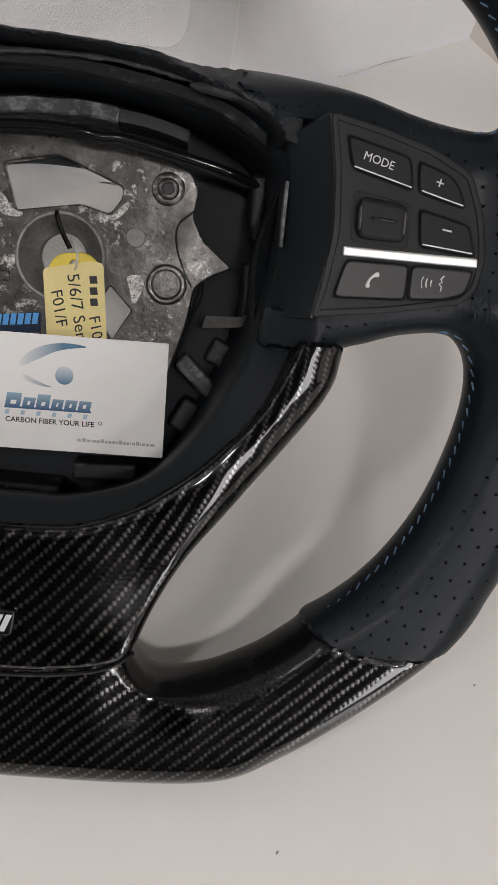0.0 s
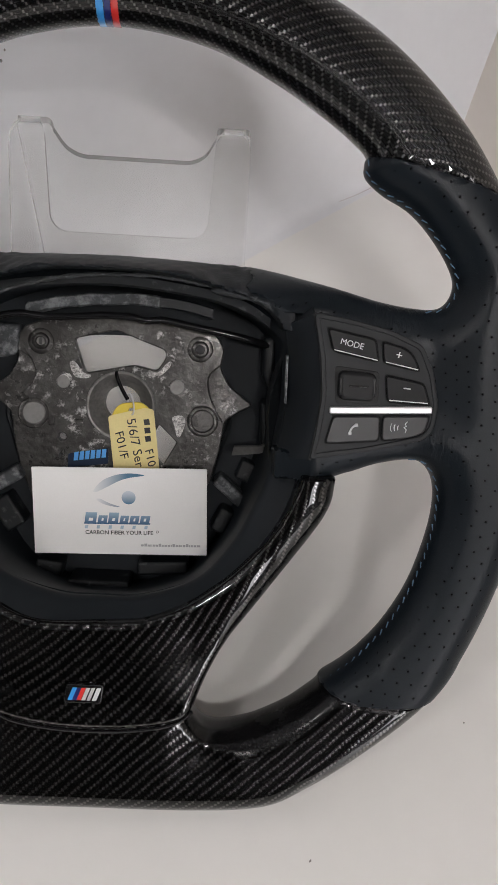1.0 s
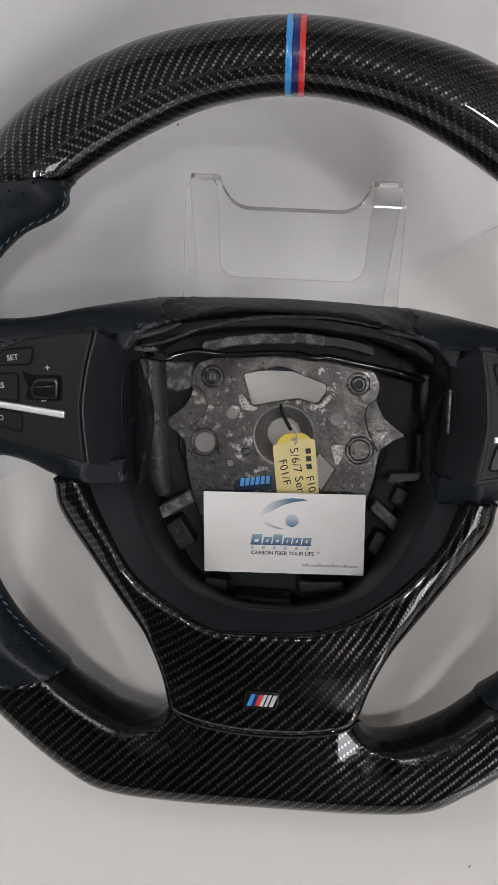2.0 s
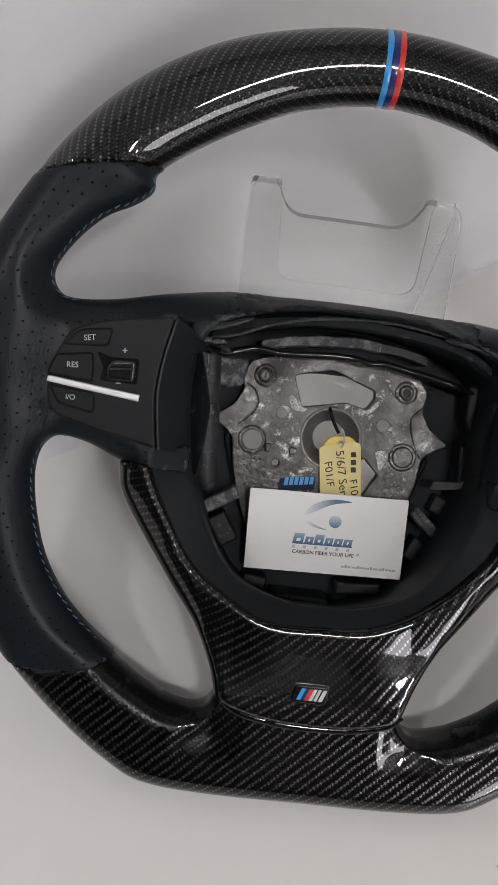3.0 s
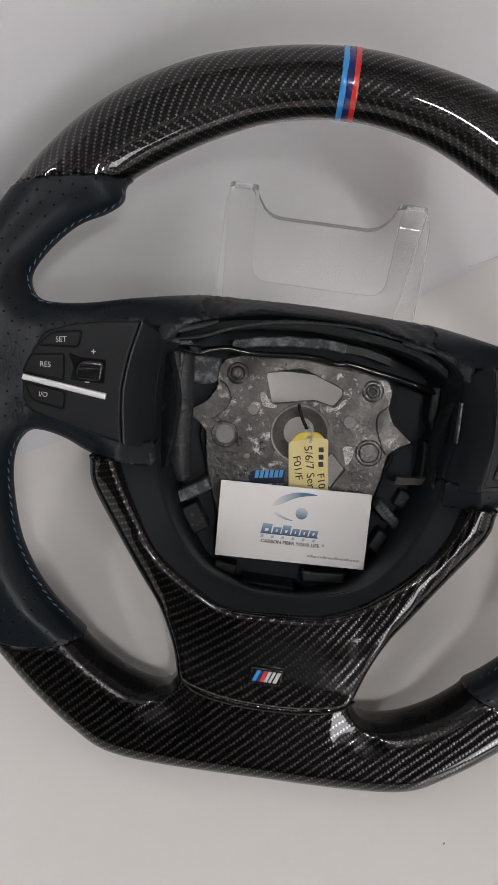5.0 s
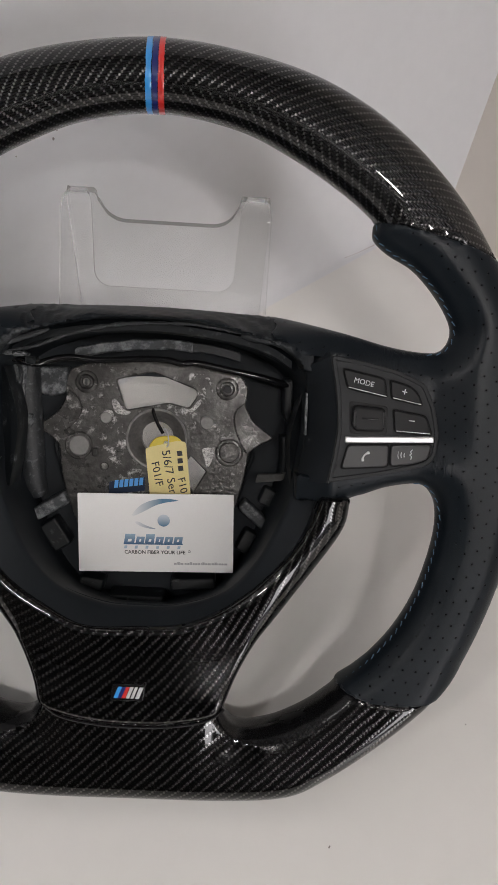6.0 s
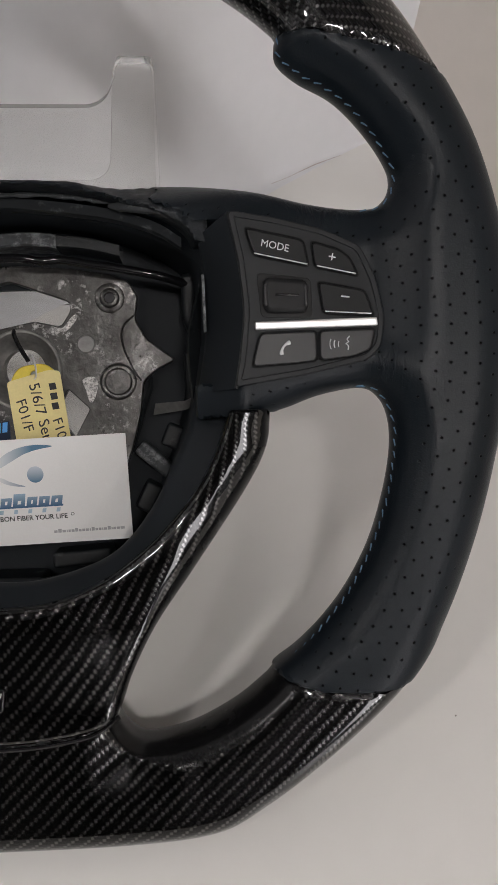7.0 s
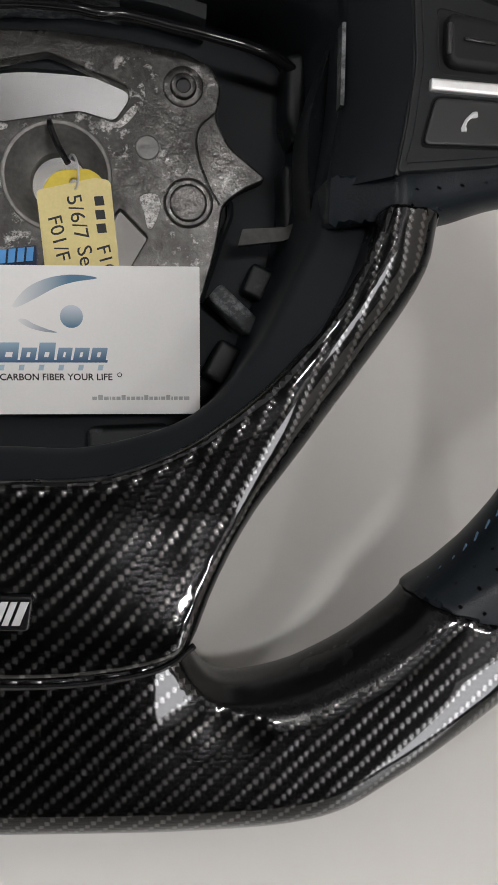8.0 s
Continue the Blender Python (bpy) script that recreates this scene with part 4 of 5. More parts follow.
b = key(right, [(122.3, 49.4), (133, 46.6), (137, 43.5), (140, 37.2), (123.6, 40.2)], material=SHADED_KEY)
lettering("print", "+", 5.6, PRINT_WHITE, b, face_at(130, 43.6, -10))
part("bright_edge", tube([(124.2, 40.6, 23.1 + lean(124.2, 0)), (139.2, 37.8, 23.1 + lean(139.2, 0))], 0.26, 6), CHROME, b)
b = key(right, [(124.8, 34.6), (142.5, 31.6), (146, 22.4), (126.6, 23.2)], material=SHADED_KEY)
part("print", capsule((133.2, 29.4, 23.2 + lean(133.2, 0)), (136.6, 29.1, 23.2 + lean(136.6, 0)), 0.3), PRINT_WHITE, b)
part("bright_edge", tube([(127.2, 23.8, 23.1 + lean(127.2, 0)), (145, 23, 23.1 + lean(145, 0))], 0.26, 6), CHROME, b)
# dark sheet proud of the face, for the shaded pocket of the roller
part("recess", slab(rounded([(101.5, 38), (122, 36), (122.5, 21.5), (103, 21.5)], 2, 3), 20, 22.15, 0.3, bend=lean), SHADED_KEY, right)
roller = part("roller", slab(rounded([(103.6, 36.2), (120.6, 35.2), (120.6, 23.2), (104.2, 23.0)], 3.2, 5), 20, 25.6, 1.8, bend=lean), SHADED_KEY, right)
for spot in (104.4, 119.4):
    part("roller_edge", capsule((spot, 33.4, 25.2 + lean(spot, 0)), (spot + 0.2, 25.4, 25.2 + lean(spot, 0)), 0.8), BUTTON, roller)
part("ridge", capsule((108, 29.6, 25.9 + lean(108, 0)), (117, 29.4, 25.9 + lean(117, 0)), 0.5), GLOSS_BLACK, roller)
part("chrome_strip", slab(rounded([(100.6, 16.9), (147.4, 18.5), (147, 21.6), (100.6, 19.9)], 0.5, 2), 20, 24.2, 0.7, bend=lean), CHROME, right, "bright chrome strip")
b = key(right, [(102.5, 15.6), (123.6, 16.4), (123.8, 5.4), (99.6, 3.6)])


def handset(body, x, y):
    arc = [(x + 4.0 * math.cos(a), y + 4.0 * math.sin(a), 23.3 + lean(x, y)) for a in np.linspace(radians(100), radians(190), 9)]
    arc = [(px + 2.2, py - 2.2, z) for px, py, z in arc]
    part("print", tube(arc, [0.75, 0.85, 0.55, 0.45, 0.45, 0.45, 0.55, 0.85, 0.75], 8), PRINT_WHITE, body)


handset(b, 112.2, 10.6)
b = key(right, [(125, 16.5), (146.4, 17.2), (144.6, 9.6), (138, 7.2), (125.2, 5.6)])
for k in range(3):
    arc = [(131 + 1.3 * k - 1.2 * math.cos(a) * (1 - 0.25 * k) - 1, 11.6 + 2.4 * math.sin(a) * (1 - 0.22 * k), 23.25 + lean(131, 0)) for a in np.linspace(-0.9, 0.9, 6)]
    part("print", tube(arc, 0.22, 5), PRINT_WHITE, b)
part("print", tube([(136.4, 14.6, 23.25 + lean(136, 0)), (135.4, 13.4, 23.25 + lean(136, 0)), (136.0, 12.4, 23.25 + lean(136, 0)), (135.0, 11.8, 23.25 + lean(136, 0)), (136.0, 10.9, 23.25 + lean(136, 0)), (135.8, 9.4, 23.25 + lean(136, 0))], 0.28, 5), PRINT_WHITE, b)

left = pod(-1)
b = key(left, [(-122.4, 51), (-138, 48.4), (-144.4, 41), (-123.6, 42.8)][::-1], material=SHADED_KEY)
lettering("print", "SET", 3.9, PRINT_WHITE, b, face_at(-132.6, 45.4, 9))
b = key(left, [(-130.4, 38), (-148, 35.4), (-151.4, 26), (-129.4, 24.6)][::-1], material=SHADED_KEY)
lettering("print", "RES", 3.9, PRINT_WHITE, b, face_at(-139.6, 31.4, 5))
b = key(left, [(-128, 18.6), (-149.6, 20.2), (-144.4, 12), (-127.4, 9.6)][::-1], material=SHADED_KEY)
lettering("print", "I/O", 3.7, PRINT_WHITE, b, face_at(-139, 15.6, 2))
# black sheet paints the shade of the pocket behind the rocker
part("recess", slab(rounded([(-128.6, 39.5), (-122, 37.6), (-107.6, 38.2), (-107.4, 25.6), (-122, 25.4), (-126, 25.6), (-124.4, 31.6)], 1.6, 3), 20, 22.15, 0.3, bend=lean), GAP_SHADE, left)
rocker = part("rocker", slab(rounded([(-123.4, 31), (-121, 36.6), (-108.2, 37.4), (-108.6, 26.4), (-121.8, 26.2)], 2.6, 5), 20, 25.4, 1.8, bend=lean), GLOSS_BLACK, left, "glossy black rocker switch")
part("ridge", capsule((-121, 31.8, 25.6 + lean(121, 0)), (-110.5, 33, 25.6 + lean(110, 0)), 0.5), GLOSS_BLACK, rocker)
lettering("print", "+", 5.2, PRINT_WHITE, left, face_at(-115, 41.2, 6, 22.1))
part("print", capsule((-117.8, 25.2, 22.2 + lean(117, 0)), (-115.2, 25.4, 22.2 + lean(116, 0)), 0.25), PRINT_WHITE, left)
part("chrome_strip", slab(rounded([(-151.6, 22.0), (-105.6, 17.6), (-105.4, 21), (-151, 25)], 0.5, 2), 20, 24.2, 0.7, bend=lean), CHROME, left, "bright chrome strip")

# ---- casting at the bottom of the well ----
PLATE = [(0, 52), (21, 51), (40, 48.5), (49.5, 45), (53.5, 38), (52, 28), (57, 19), (70, 9.5), (61, 5), (55.5, 0), (53.5, -16), (50, -30), (42, -50), (0, -58)]
hex_hole = rounded([(-24, 39.5), (-3, 45), (23, 36), (23.5, 32), (19, 25), (7.5, 27.5), (-18, 22)], 2, 3)
plate = part("armature_plate", slab(rounded(mirrored(PLATE), 2.2, 3), -60, -54, 0.6, holes=[hex_hole, disc(1, 6, 16.4, 36), rounded([(21.5, -3), (31, -12), (24, -25), (16, -14)], 1, 2), disc(-29, -12, 2.2, 12), disc(-41, 37.5, 2.0, 12)]), CAST, wheel, "stained cast aluminium mounting plate with punched openings")
part("collar", loft([[(1 + r * math.cos(a), 6 + r * math.sin(a), z) for a in np.linspace(0, 2 * math.pi, 41)[:-1]] for r, z in ((18.4, -54.4), (17.6, -53.5), (16.6, -53.6), (15.6, -55), (12.4, -60.5), (10.4, -62), (9.6, -62.5), (9.6, -70), (12, -70), (18, -60))]), COLLAR, plate, "dark turned hub collar")
for side in (-1, 1):
    part("bolt_post", loft([[(41 * side + r * math.cos(a), 37.4 + r * math.sin(a), z) for a in np.linspace(0, 2 * math.pi, 25)[:-1]] for r, z in ((6.8, -54.3), (6.5, -53.8), (6.2, -53.6), (4.4, -53.6), (4.1, -53.2), (3.9, -52.4), (3.6, -52.2), (2.5, -52.2), (2.2, -52.6), (2.1, -56))]), CAST, plate, "round threaded post")
    part("boss", slab(disc(44 * side, 0, 6.2, 28), -56, -53.2, 0.8), CAST_BRIGHT if side < 0 else CAST, plate)
    part("boss_ring", tube([(44 * side + 7.8 * math.cos(a), 7.8 * math.sin(a), -54.4) for a in np.linspace(0, 2 * math.pi, 33)[:-1]], 0.7, 6, closed=True), CAST, plate)
for side, arc in ((-1, ((-51, 32), (-46, 28.5), (-43, 21), (-46.5, 13.5), (-53, 8))), (1, ((52, 30), (46.4, 24), (46.6, 16), (50.6, 6), (54.5, 0)))):
    part("spur_web", tube([(x, y, -54.1) for x, y in smooth_line(arc, 5)], 0.45, 6), CAST, plate)
    part("flange", tube([(x, y, -54.6) for x, y in smooth_line([(53.5 * side, 7), (54.4 * side, 2), (53 * side, -6), (46 * side, -30)], 5)], 0.6, 6), CAST, plate)
    part("flange", tube([(x, y, -58.6) for x, y in smooth_line([(57 * side, 6), (58.5 * side, -2), (56 * side, -10), (49.5 * side, -32)], 5)], 1.2, 6), SCUFFED, plate)
# bare metal patches, their white glint put into a bright colour
for spot in ([(-26, 27), (-23, 27.5), (-19, 22.4), (-15, 21.4), (-16, 19.6), (-21, 19.4), (-24, 21)], [(16, 24.8), (20, 24.6), (24.6, 30), (26, 28), (22, 23.4), (18, 22.8)], [(28, 1), (33, 2.4), (35, -1), (33, -8), (31, -9), (29.6, -4)], [(-31, 20), (-26, 21.4), (-24.6, 18), (-28, 17), (-27, 14.6), (-30.6, 15)]):
    part("bare_glint_patch", slab([tuple(q) for q in smooth_loop(spot, 3)], -54.4, -53.88, 0.1), BARE, plate, "bright bare aluminium patch with its white glint painted in")
# black disc paints the shade inside the right post's hole
part("bolt_hole_disc", slab(disc(41, 37.4, 2.4, 6), -56, -53.2, 0), INK, plate)
part("bolt_hole_disc", slab(disc(-41, 37.4, 2.4, 16), -56, -53.2, 0), COLLAR, plate)
# black bar paints the shade of the screw slot
part("bolt_slot", box(-41.7, -40.3, 35.6, 39.2, -54, -52.9, 0.1), INK, plate)
part("dowel", slab(disc(30, 17, 4.0, 20), -56, -53.4, 0.4), CAST_BRIGHT, plate, "bright round dowel")
part("dowel", slab(disc(-29, 17, 3.4, 20), -56, -53.4, 0.4), CAST_BRIGHT, plate, "bright round dowel")
part("lug", box(-36, -33, -6, -1, -56, -52, 0.5), CAST, plate)
part("lug", box(-22, -18, -6, -2, -56, -52, 0.5), CAST, plate)

# ribs, clips and wire inside the well
def fin(x0, y0, x1, y1, width, z1, z0=-62):
    way = Vector((x1 - x0, y1 - y0)).normalized()
    off = Vector((-way.y, way.x)) * width / 2
    return slab(rounded([(x0 + off.x, y0 + off.y), (x0 - off.x, y0 - off.y), (x1 - off.x, y1 - off.y), (x1 + off.x, y1 + off.y)], 1.6, 3), z0, z1, 1.4)


for spec in ((-67, -41, -49, -30, 7.5, -44), (53, -29, 67, -41, 6.5, -44), (-74, -28, -80, -33, 5, -36)):
    part("rib", fin(*spec), WORN_GREY, wheel, "pale scuffed plastic rib")
for spec in ((-60, -45, -50, -60, 11, -46), (60, -46, 54, -58, 8, -48), (-40, -80, -26, -82, 8, -46), (14, -79, 40, -77, 7, -44), (-22, -88, 10, -88, 6, -40), (70, -20, 66, -30, 8, -50)):
    part("rib", fin(*spec), SCUFFED, wheel)
part("clip", loft([[(60, -15, -40), (74, -13, -38), (88, -6, -34)], [(61, -10, -38), (74, -9, -36), (88, -2, -32)], [(61, -10, -42), (74, -9, -41), (88, -2, -38)], [(60, -15, -44), (74, -13, -42), (88, -6, -38)], [(60, -15, -40), (74, -13, -38), (88, -6, -34)]], closed=False), CAST_BRIGHT, wheel, "bent grey spring clip")
part("bracket", slab(rounded([(-69, 45), (-51, 46), (-53, 30), (-60, 27.5), (-68, 29)], 3, 3), -62, -52, 2.0), WORN_GREY, wheel, "chalky grey plastic block")
part("ledge", loft([[(x, y + dy - 0.0022 * x * x, z) for x, y in ((-46, 60.4), (-45, 61.6), (-38, 62), (-30, 62.9), (-22, 62.8), (-14, 63.6), (-4, 63.6), (6, 64.6), (16, 64.6), (20, 64.2))] for dy, z in ((0, -60), (0, -40), (-0.6, -39), (-5.2, -39), (-6, -40), (-6, -60), (0, -60))], closed=False), WORN_GREY, wheel, "chalky grey plastic ledge")
part("ledge", loft([[(x, y + dy - 0.0022 * x * x, z) for x, y in smooth_line([(20, 64.6), (28, 65.0), (36, 64.9), (47, 64.3)], 4)] for dy, z in ((-0.4, -60), (-0.4, -41), (-1, -40), (-5.4, -40), (-6, -41), (-6, -60), (-0.4, -60))], closed=False), SCUFFED, wheel)
part("clip_frame", tube([(5, 62.6, -39.8), (18.5, 62.4, -39.8), (18.5, 59.6, -39.8), (5, 59.8, -39.8)], 0.35, 6, closed=True), WORN_GREY, wheel)
part("ledge", loft([[(x, y + dy, z) for x, y in smooth_line([(-74, 54), (-62, 61), (-40, 66.5), (0, 70), (40, 66.5), (62, 61), (74, 54)], 4)] for dy, z in ((2, -8), (-2, -7), (-3, -9), (-2, -16), (2, -16))], closed=False), SCUFFED, wheel)
part("wire", tube(smooth_line([(-80, 51, -18), (-74, 48.4, -26), (-66, 46.8, -32), (-58, 49.4, -34), (-48, 51.4, -35), (-36, 50.6, -36), (-24, 51.2, -36), (-8, 52.6, -36), (6, 52.6, -36), (14, 51.2, -35), (22, 51.8, -36), (36, 49.6, -36), (50, 47.4, -36), (64, 44.8, -37), (76, 41.6, -42)], 6), 1.9, 10), GLOSS_BLACK, wheel, "black cable running across the well")
# worked edges of the leatherette, torn ends and side panels
def ragged(line, radius, each=6, rough=0.35):
    p = smooth_line(line, each)
    return tube(p, [max(0.25, radius * (1 + rough * random.uniform(-1, 1)) * min(1.0, 0.35 + 0.22 * min(i, len(p) - 1 - i))) for i in range(len(p))], 8)


part("cut_edge", ragged([(-74, 54, -4), (-62, 56.5, -5), (-48, 62.6, -6), (-32, 67.6, -6), (-14, 71, -6), (12, 72.6, -6), (32, 71.6, -6), (48, 68.6, -5)], 1.0), RUBBED, hub_pad, "rubbed cut edge of the leatherette")
part("cut_edge", ragged([(46, 67.6, -4), (58, 66.4, -1), (68, 64.4, 1), (76, 60.6, 2), (81, 55.4, 1), (82.5, 51, -3)], 2.1, rough=0.15), RUBBED, hub_pad, "rubbed rolled edge of the leatherette")
part("cut_edge", ragged([(-84, 58, 2), (-76, 58.4, 0), (-66, 61.4, -2), (-54, 66, -3)], 1.9, rough=0.25), RUBBED, hub_pad, "rubbed rolled edge of the leatherette")


def torn(points, z0, z1, material, label=""):
    """A torn scrap with an uneven outline and a dented face."""
    loop = [(x + random.uniform(-0.5, 0.5), y + random.uniform(-0.5, 0.5)) for x, y in smooth_loop(points, 4)]
    bm = slab(loop, z0, z1, 0.7)
    for v in bm.verts:
        if v.co.z > (z0 + z1) / 2 * MM:
            v.co.z += random.uniform(-0.6, 0.6) * MM
    return part("torn_scrap", bm, material, wheel, label)


torn([(-87, 59), (-80, 60), (-79, 55.6), (-85, 54.4)], -8, 1.5, WORN_GREY, "pale torn scrap of leatherette")
torn([(-80, 53.6), (-73, 54), (-66.5, 53.2), (-67, 51.4), (-74, 51), (-79, 51.6)], -14, -7.5, WORN_GREY, "pale torn scrap of leatherette")
torn([(-69, 50.4), (-63.4, 50.8), (-63, 47.4), (-67.6, 46.8)], -24, -15, SCUFFED)
torn([(-80, 44), (-75.4, 45), (-74.6, 36), (-76.4, 32), (-79.4, 33)], -40, -30, WORN_GREY, "pale torn scrap of leatherette")
torn([(-74, 17), (-69.4, 18), (-68, 13), (-72.4, 10)], -50, -41, WORN_GREY, "pale broken clip end")
for side in (-1, 1):
    ridge_row = [(-77.5, 45, -9), (-73.6, 31, -12), (-70.5, 17, -13), (-71, 0, -12), (-73, -19, -9)]
    outer_row = [(-90, 43, -22), (-89, 30, -24), (-88, 17, -25), (-87.5, 0, -24), (-87, -12, -20)]
    rows = [[(x - 0.5, y, z - 26) for x, y, z in ridge_row], [(x, y, z - 1.5) for x, y, z in ridge_row], [(x - 0.8, y, z) for x, y, z in ridge_row], outer_row, [(x, y, z - 6) for x, y, z in outer_row]]
    shift = 0.0 if side < 0 else 5.0
    part("side_panel", loft([[(-(x - shift) if side > 0 else x, y, z) for x, y, z in map(tuple, smooth_line(row, 3))] for row in rows], closed=False), SCUFFED, wheel, "scuffed black plastic panel beside the well")
part("pillar", tube([(-74, 46, -50), (-73.6, 30, -50), (-72.6, 15, -50), (-71, 0, -50), (-69, -22, -51), (-66, -30, -54)], [6.5, 7.5, 7.8, 7.6, 7.0, 5.0], 24), RUBBED, wheel, "rubbed black wall rib of the well")
torn([(-103, -4.4), (-90, -6.6), (-82, -7.4), (-78.4, -10.4), (-79, -14.8), (-84, -15.6), (-92, -13.6), (-103, -12)], 0, 9.5, RUBBED, "torn rubbed leatherette end under the pod")
for k in range(4):
    part("torn_fold", ragged([(-94 + 4.2 * k, -7.4 - 0.4 * k, 9.0), (-92.6 + 4.2 * k, -10.4, 10.2), (-93.4 + 4.2 * k, -13.6, 8.4)], 1.0, 3), RUBBED, wheel)
part("side_label", slab([(81.6, 40), (82.7, 40), (83.2, 18), (82.1, 18)], -3, 2.4, 0), WORN_GREY, wheel, "thin pale paper label")
blue = part("maker_label", slab(rounded([(-25.5, -28), (-4.5, -25), (-4.8, -16.6), (-25.5, -20.6)], 0.6, 2), -54.2, -53.4, 0), LABEL_BLUE, wheel, "small dark blue label with pale lettering bars")
for k in range(6):
    x = -22.6 + 2.9 * k
    part("print_bar", slab([(x, -24.2 + 0.15 * 2.9 * k), (x + 2.2, -23.9 + 0.15 * 2.9 * k), (x + 2.5, -19.4 + 0.15 * 2.9 * k), (x + 0.3, -19.7 + 0.15 * 2.9 * k)], -53.5, -53.3, 0), INK_SKY, blue)


# ---- loose things on the wheel ----
def business_card():
    at = WHEEL @ Matrix.Translation((3.8 * MM, -47.7 * MM, -42.0 * MM)) @ pose(0, 0, 0, 4.5, -2.2, 2.4)
    card = part("business_card", slab(rounded([(-45, -23.4), (45, -23.4), (45, 23.4), (-45, 23.4)], 0.5, 2), -0.25, 0.25, 0), CARD, smooth=False, at=at)
    tagged(card, "white business card with blue logo propped on the wheel hub", "business card")
    swoosh = [(13, 19.6), (6, 20.6), (-2, 19.6), (-9, 16.4), (-13.4, 11.4), (-12.2, 10.4), (-6, 13.4), (0, 16.6), (6, 18.4)]
    part("logo_swoosh", slab([tuple(q) for q in smooth_loop(swoosh, 4)], 0.2, 0.3, 0), FADE_LONG, card, "steel blue crescent fading out")
    part("logo_swoosh", slab([tuple(q) for q in smooth_loop([(-12, 6.4), (-9, 4.2), (-4, 2.8), (0, 2.6), (-3, 3.6), (-7, 5.2), (-10, 6.8)], 4)], 0.2, 0.3, 0), FADE_LOW, card, "pale blue crescent")
    part("logo_dot", slab(disc(4.6, 7.6, 3.6, 24), 0.2, 0.3, 0), FADE_DOT, card, "steel blue dot")
    x = -18.6
    part("logo_bar", slab([(-18.8, -6.9), (15.6, -6.9), (15.7, -6.1), (-18.7, -6.1)], 0.2, 0.32, 0), FADE_BAR, card)
    for w in (6.7, 5.5, 5.9, 5.2, 5.4, 5.6):
        high = -0.6 - 1.6 * (w != 6.7 and w != 5.9)
        counter = [(x + 2.1, -5.2), (x + w - 2.4, -5.2), (x + w - 2.0, -3.6), (x + 2.5, -3.6)]
        part("logo_bar", slab([(x, -6.4), (x + w - 0.7, -6.4), (x + w + 0.1, high), (x + 0.9, high)], 0.2, 0.3, 0, holes=[counter]), FADE_BAR, card)
        x += w
    for k in range(6):
        part("logo_bar", slab([(-18.6 + 6.2 * k, -9.4), (-17.0 + 6.2 * k, -9.4), (-16.6 + 6.2 * k, -7.6), (-18.2 + 6.2 * k, -7.6)], 0.2, 0.3, 0), INK_PALE, card)
    lettering("slogan", "CARBON FIBER YOUR LIFE", 3.0, INK, card, pose(-0.6 * MM, -11.6 * MM, 0.3 * MM), 0.02, bold=0.05)
    a = 10.6
    for k, w in enumerate((1.5, 1.5, 1.5, 0.5, 1.0, 1.3, 1.3, 1.1, 1.3, 1.3, 0.6, 1.3, 1.2, 1.1, 0.5, 1.3, 1.3, 0.5, 1.2, 1.3, 1.8)):
        part("web_address", slab([(a, -18.9), (a + w, -18.9), (a + w, -17.8 + 0.5 * (k % 5 == 1)), (a, -17.8 + 0.5 * (k % 5 == 1))], 0.2, 0.3, 0), INK_GREY, card)
        a += w + 0.33
    part("mark", tube([(19.4 + 0.65 * math.cos(t), -10.8 + 0.65 * math.sin(t), 0.3) for t in np.linspace(0, 2 * math.pi, 15)[:-1]], 0.13, 5, closed=True), INK, card)
    return card


business_card()


def key_tag():
    at = WHEEL @ Matrix.Translation((8.6 * MM, -9.7 * MM, -52.4 * MM)) @ pose(0, 0, 0, -1, 0, 8)
    tag = tagged(new("key_tag"), "yellow plastic key tag with handwritten label hanging in the hub", "key tag")
    tag.matrix_basis = at
    part("tag_body", slab(rounded([(-11, -26), (11, -26), (11, 12), (6, 18), (-6, 18), (-11, 12)], 4, 4), -1.0, 0.9, 0.5, holes=[disc(0, 13.6, 1.5, 12)]), TAG_YELLOW, tag, "yellow plastic tag")
    paper = part("paper_label", slab(rounded([(-12.2, -26), (11.6, -26), (11.8, 13.4), (7, 14.6), (-12.2, 12.0)], 1.6, 3), 0.8, 1.05, 0), TAG_PAPER, tag, "cream paper with black handwriting")
    for words, x, y, size, turn in (("F10", 7.4, -12.0, 6.2, -84), ("5/6/7 Ser", 0.4, -3.4, 6.8, -85), ("F01/F", -6.8, -4.0, 6.4, -84)):
        if words == "F10":
            for k in range(3):
                part("print_bar", slab([(x - 1.3 - 0.1 * k, 5.6 - 4.4 * k), (x + 1.7 - 0.1 * k, 5.6 - 4.4 * k), (x + 1.5 - 0.1 * k, 8.6 - 4.4 * k), (x - 1.5 - 0.1 * k, 8.6 - 4.4 * k)], 1.0, 1.12, 0), INK, paper)
        lettering("handwriting", words, size, INK, paper, pose(x * MM, y * MM, 1.12 * MM, 0, 0, turn), 0.02, slant=-0.08, bold=0.02, wide=1.05)
    part("key_ring", tube([(0.2 + 1.8 * math.sin(a), 17 + 5.4 * math.cos(a), 0.8 + 3.0 * math.sin(a)) for a in np.linspace(0, 2 * math.pi, 25)[:-1]], 0.45, 6, closed=True), CHROME, tag, "thin steel ring")
    part("cable_tie", tube(smooth_line([(-1, 19.6, 1.6), (-3.4, 25, 1), (-5, 30, 1), (-5.6, 33.5, 0), (-5.2, 35, -8), (-3, 28, -12)], 5), 1.0, 8), GLOSS_BLACK, tag, "black cable tie")
    return tag


key_tag()


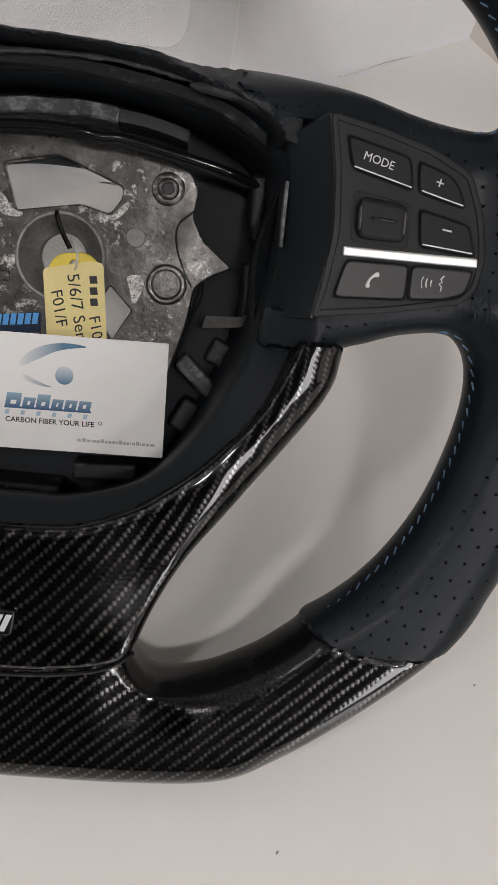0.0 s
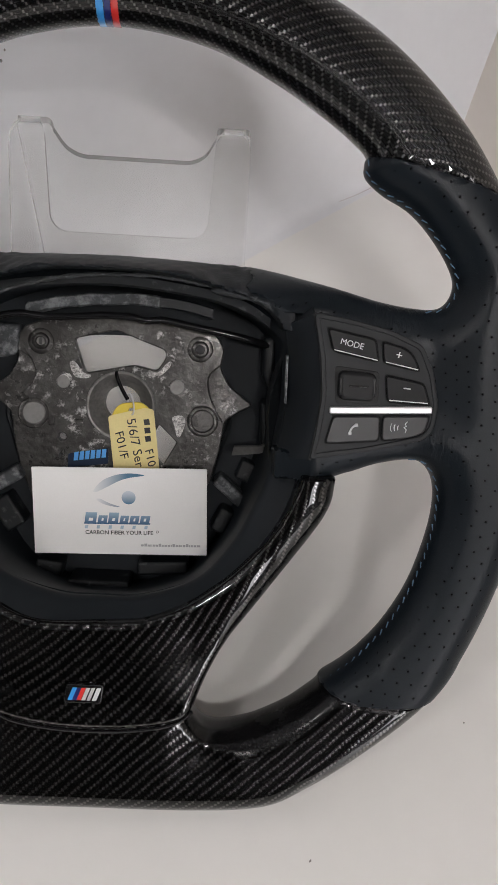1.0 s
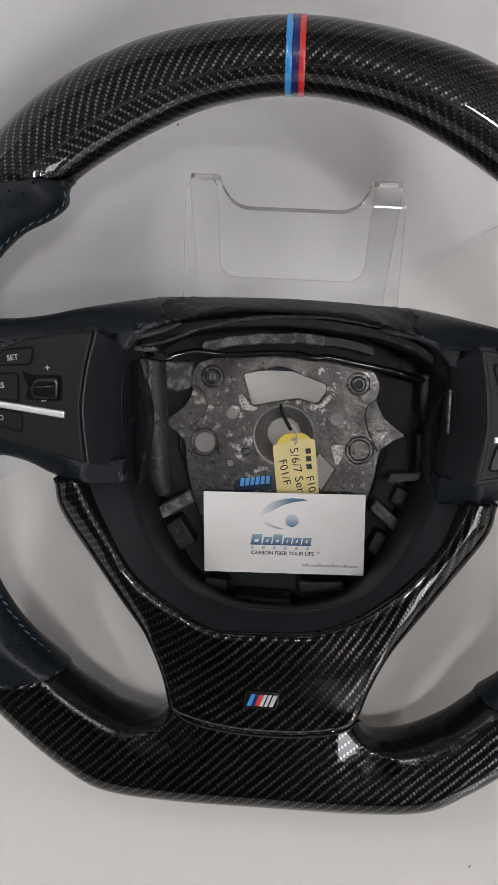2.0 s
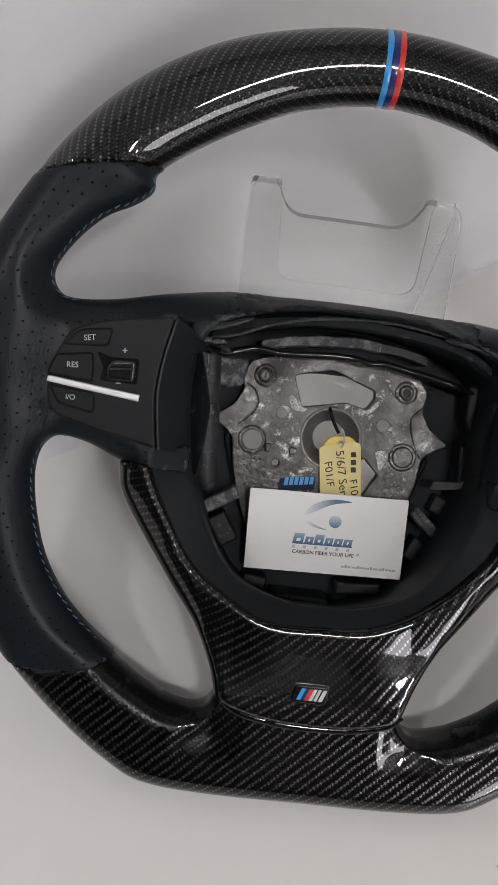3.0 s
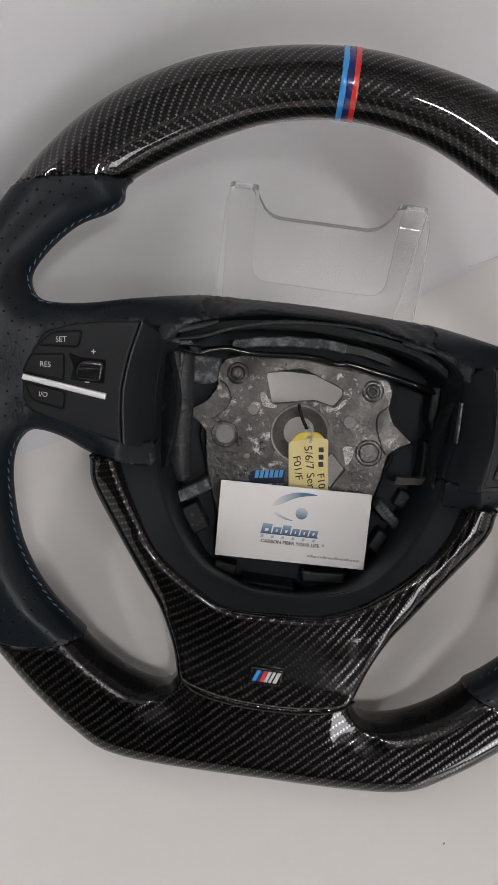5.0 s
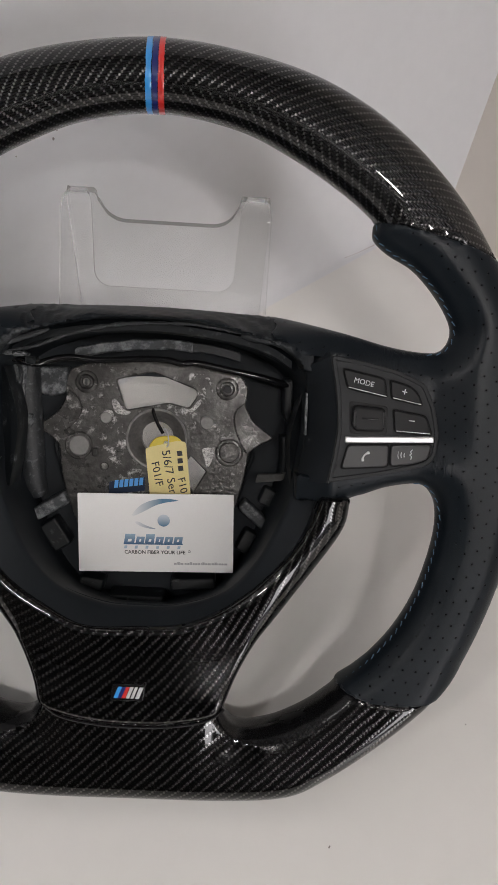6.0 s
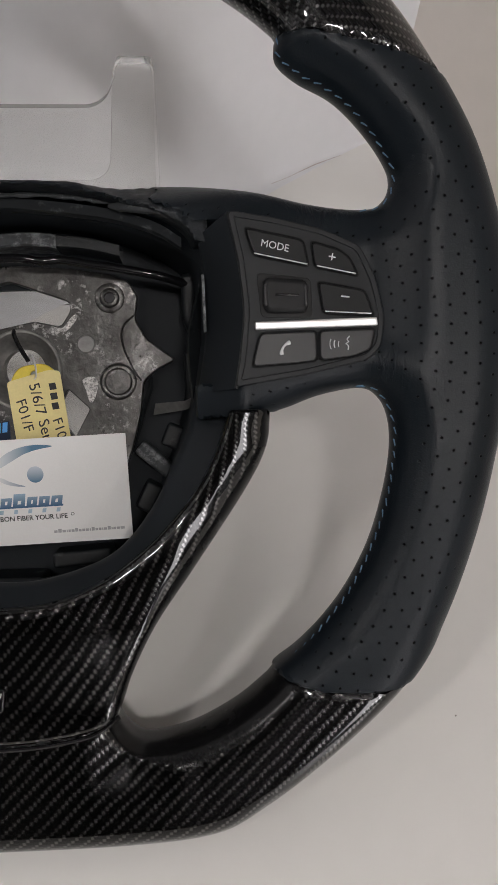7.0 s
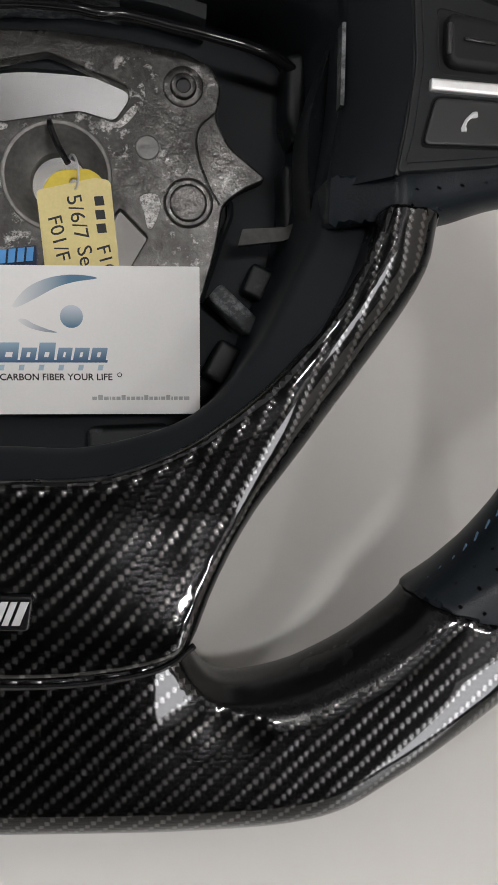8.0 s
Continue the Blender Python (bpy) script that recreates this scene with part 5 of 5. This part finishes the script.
# ---- acrylic stand: one sheet bent over, with an opening cut across the bend ----
def acrylic_stand():
    half, thick, x_in = 62.0, 3.2, 43.5
    top_y, top_z, r = 115.0, 154.0, 15.0
    front, back = radians(STAND_FRONT), radians(STAND_BACK)
    profile = []
    start = np.array([top_y, top_z]) + r * np.array([-math.sin(front), math.cos(front)])
    length = start[1] / math.sin(front)
    for s in np.linspace(length, 0, 40)[:-1]:
        profile.append((start - s * np.array([math.cos(front), math.sin(front)]), np.array([-math.sin(front), math.cos(front)]), -s))
    for a in np.linspace(math.pi / 2 + front, math.pi / 2 - back, 12):
        n = np.array([math.cos(a), math.sin(a)])
        profile.append((np.array([top_y, top_z]) + r * n, n, (math.pi / 2 + front - a) * r))
    last, n, s0 = profile[-1]
    length = last[1] / math.sin(back)
    for s in np.linspace(0, length, 40)[1:]:
        profile.append((last + s * np.array([math.cos(back), -math.sin(back)]), n, s0 + s))
    lo, hi, soft = -NOTCH_FRONT, s0 + NOTCH_BACK, 9.0
    bm = bmesh.new()

    def edge(s):
        near = min(s - lo, hi - s)
        flare = x_in - 3.0 * max(0, -s) / 50 - 9.0 * max(0, s - s0) / 21
        if near >= soft:
            return flare
        return flare - soft * (1 - math.sqrt(max(0.0, 1 - (1 - near / soft) ** 2)))

    rows = []
    for p, n, s in profile:
        rows.append((p, n, s))
    extra = []
    for s in list(lo + soft * (1 - np.cos(np.linspace(0, math.pi / 2, 7)))) + list(hi - soft * (1 - np.cos(np.linspace(0, math.pi / 2, 7)))):
        k = max(i for i in range(len(rows) - 1) if rows[i][2] <= s)
        t = (s - rows[k][2]) / (rows[k + 1][2] - rows[k][2])
        extra.append((rows[k][0] * (1 - t) + rows[k + 1][0] * t, rows[k][1] if t < 0.5 else rows[k + 1][1], s))
    rows = sorted(rows + extra, key=lambda row: row[2])
    cols, grid = 3, {}
    for i, (p, n, s) in enumerate(rows):
        inside = lo - 1e-6 <= s <= hi + 1e-6
        x = edge(min(max(s, lo), hi))
        slim = 7.0 * (1 - math.sqrt(1 - max(0.0, 1 - abs(s - s0 / 2) / 18.0) ** 2))
        xs = list(np.linspace(-half + slim, -x - slim * inside, cols + 1)) + list(np.linspace(x + slim * inside, half - slim, cols + 1))
        for j, q in enumerate(xs):
            for side, off in ((0, 0.0), (1, -thick)):
                y, z = p + n * off
                grid[i, j, side] = bm.verts.new((q * MM, y * MM, max(z, 0.0) * MM))
    last_col = 2 * cols + 1
    for i in range(len(rows) - 1):
        mid = (rows[i][2] + rows[i + 1][2]) / 2
        for j in range(last_col):
            if j == cols and lo < mid < hi:
                for jj in (cols, cols + 1):
                    bm.faces.new((grid[i, jj, 0], grid[i + 1, jj, 0], grid[i + 1, jj, 1], grid[i, jj, 1])).material_index = 1
                continue
            for side in (0, 1):
                bm.faces.new((grid[i, j, side], grid[i, j + 1, side], grid[i + 1, j + 1, side], grid[i + 1, j, side]))
        for jj in (0, last_col):
            bm.faces.new((grid[i, jj, 0], grid[i + 1, jj, 0], grid[i + 1, jj, 1], grid[i, jj, 1])).material_index = 1
    for i in (0, len(rows) - 1):
        for j in range(last_col):
            bm.faces.new((grid[i, j, 0], grid[i, j + 1, 0], grid[i, j + 1, 1], grid[i, j, 1]))
    for i, row in enumerate(rows):
        if abs(row[2] - lo) < 1e-6 or abs(row[2] - hi) < 1e-6:
            bm.faces.new((grid[i, cols, 0], grid[i, cols + 1, 0], grid[i, cols + 1, 1], grid[i, cols, 1])).material_index = 1
    stand = part("display_stand", bm, ACRYLIC)
    stand.data.materials.append(ACRYLIC_EDGE)
    stand.visible_shadow = False
    tagged(stand, "clear bent acrylic display stand behind the steering wheel", "display stand")


STAND_FRONT, STAND_BACK, NOTCH_FRONT, NOTCH_BACK = 52.5, 86.0, 41.5, 17.5
acrylic_stand()


# ---- small marks on the table and the boards ----
def speck(name, x, y, z, r, label, turn=(0, 0, 0), long=1.0):
    ob = part(name, slab([(px * long, py) for px, py in disc(0, 0, r, 9)], 0, 0.25, 0.1), DUST, at=pose(x, y, z, *turn))
    return tagged(ob, label, "speck")


speck("dust_speck", 0.1071, -0.2022, 0.0, 0.45, "tiny dark speck of dirt on the white table", (0, 0, 60), 1.8)
speck("dust_speck", 0.1896, -0.1331, 0.0, 0.4, "tiny dark speck of dirt on the white table")
speck("dust_speck", -0.16, -0.21, 0.0, 0.3, "tiny dark speck of dirt on the white table")

# faint scratch where the white board meets the table, and marks on the board
line = [(-0.145 + 0.1 * k / 8, -0.0225 + 0.0008 * math.sin(k * 1.3), 0.0016) for k in range(9)]
tagged(part("scratch", tube([(x * 1000, y * 1000, z * 1000) for x, y, z in line], [0.05, 0.12, 0.2, 0.14, 0.1, 0.2, 0.3, 0.22, 0.08], 6), SCRATCH_RED, at=CORNER), "faint reddish scratch along the foot of the white board", "scratch")
for x, z, r in ((-0.3475, 0.182, 0.7), (-0.3445, 0.187, 0.5), (-0.372, 0.178, 0.35)):
    back = -0.018 + math.tan(radians(4)) * z
    mark = part("dirt_mark", slab([(px, py * 1.6) for px, py in disc(0, 0, r, 8)], -0.1, 0.15, 0.05), DUST, at=CORNER @ pose(x, back, z, 90, 0, 0))
    tagged(mark, "tiny grey dirt mark on the white board", "dirt mark")
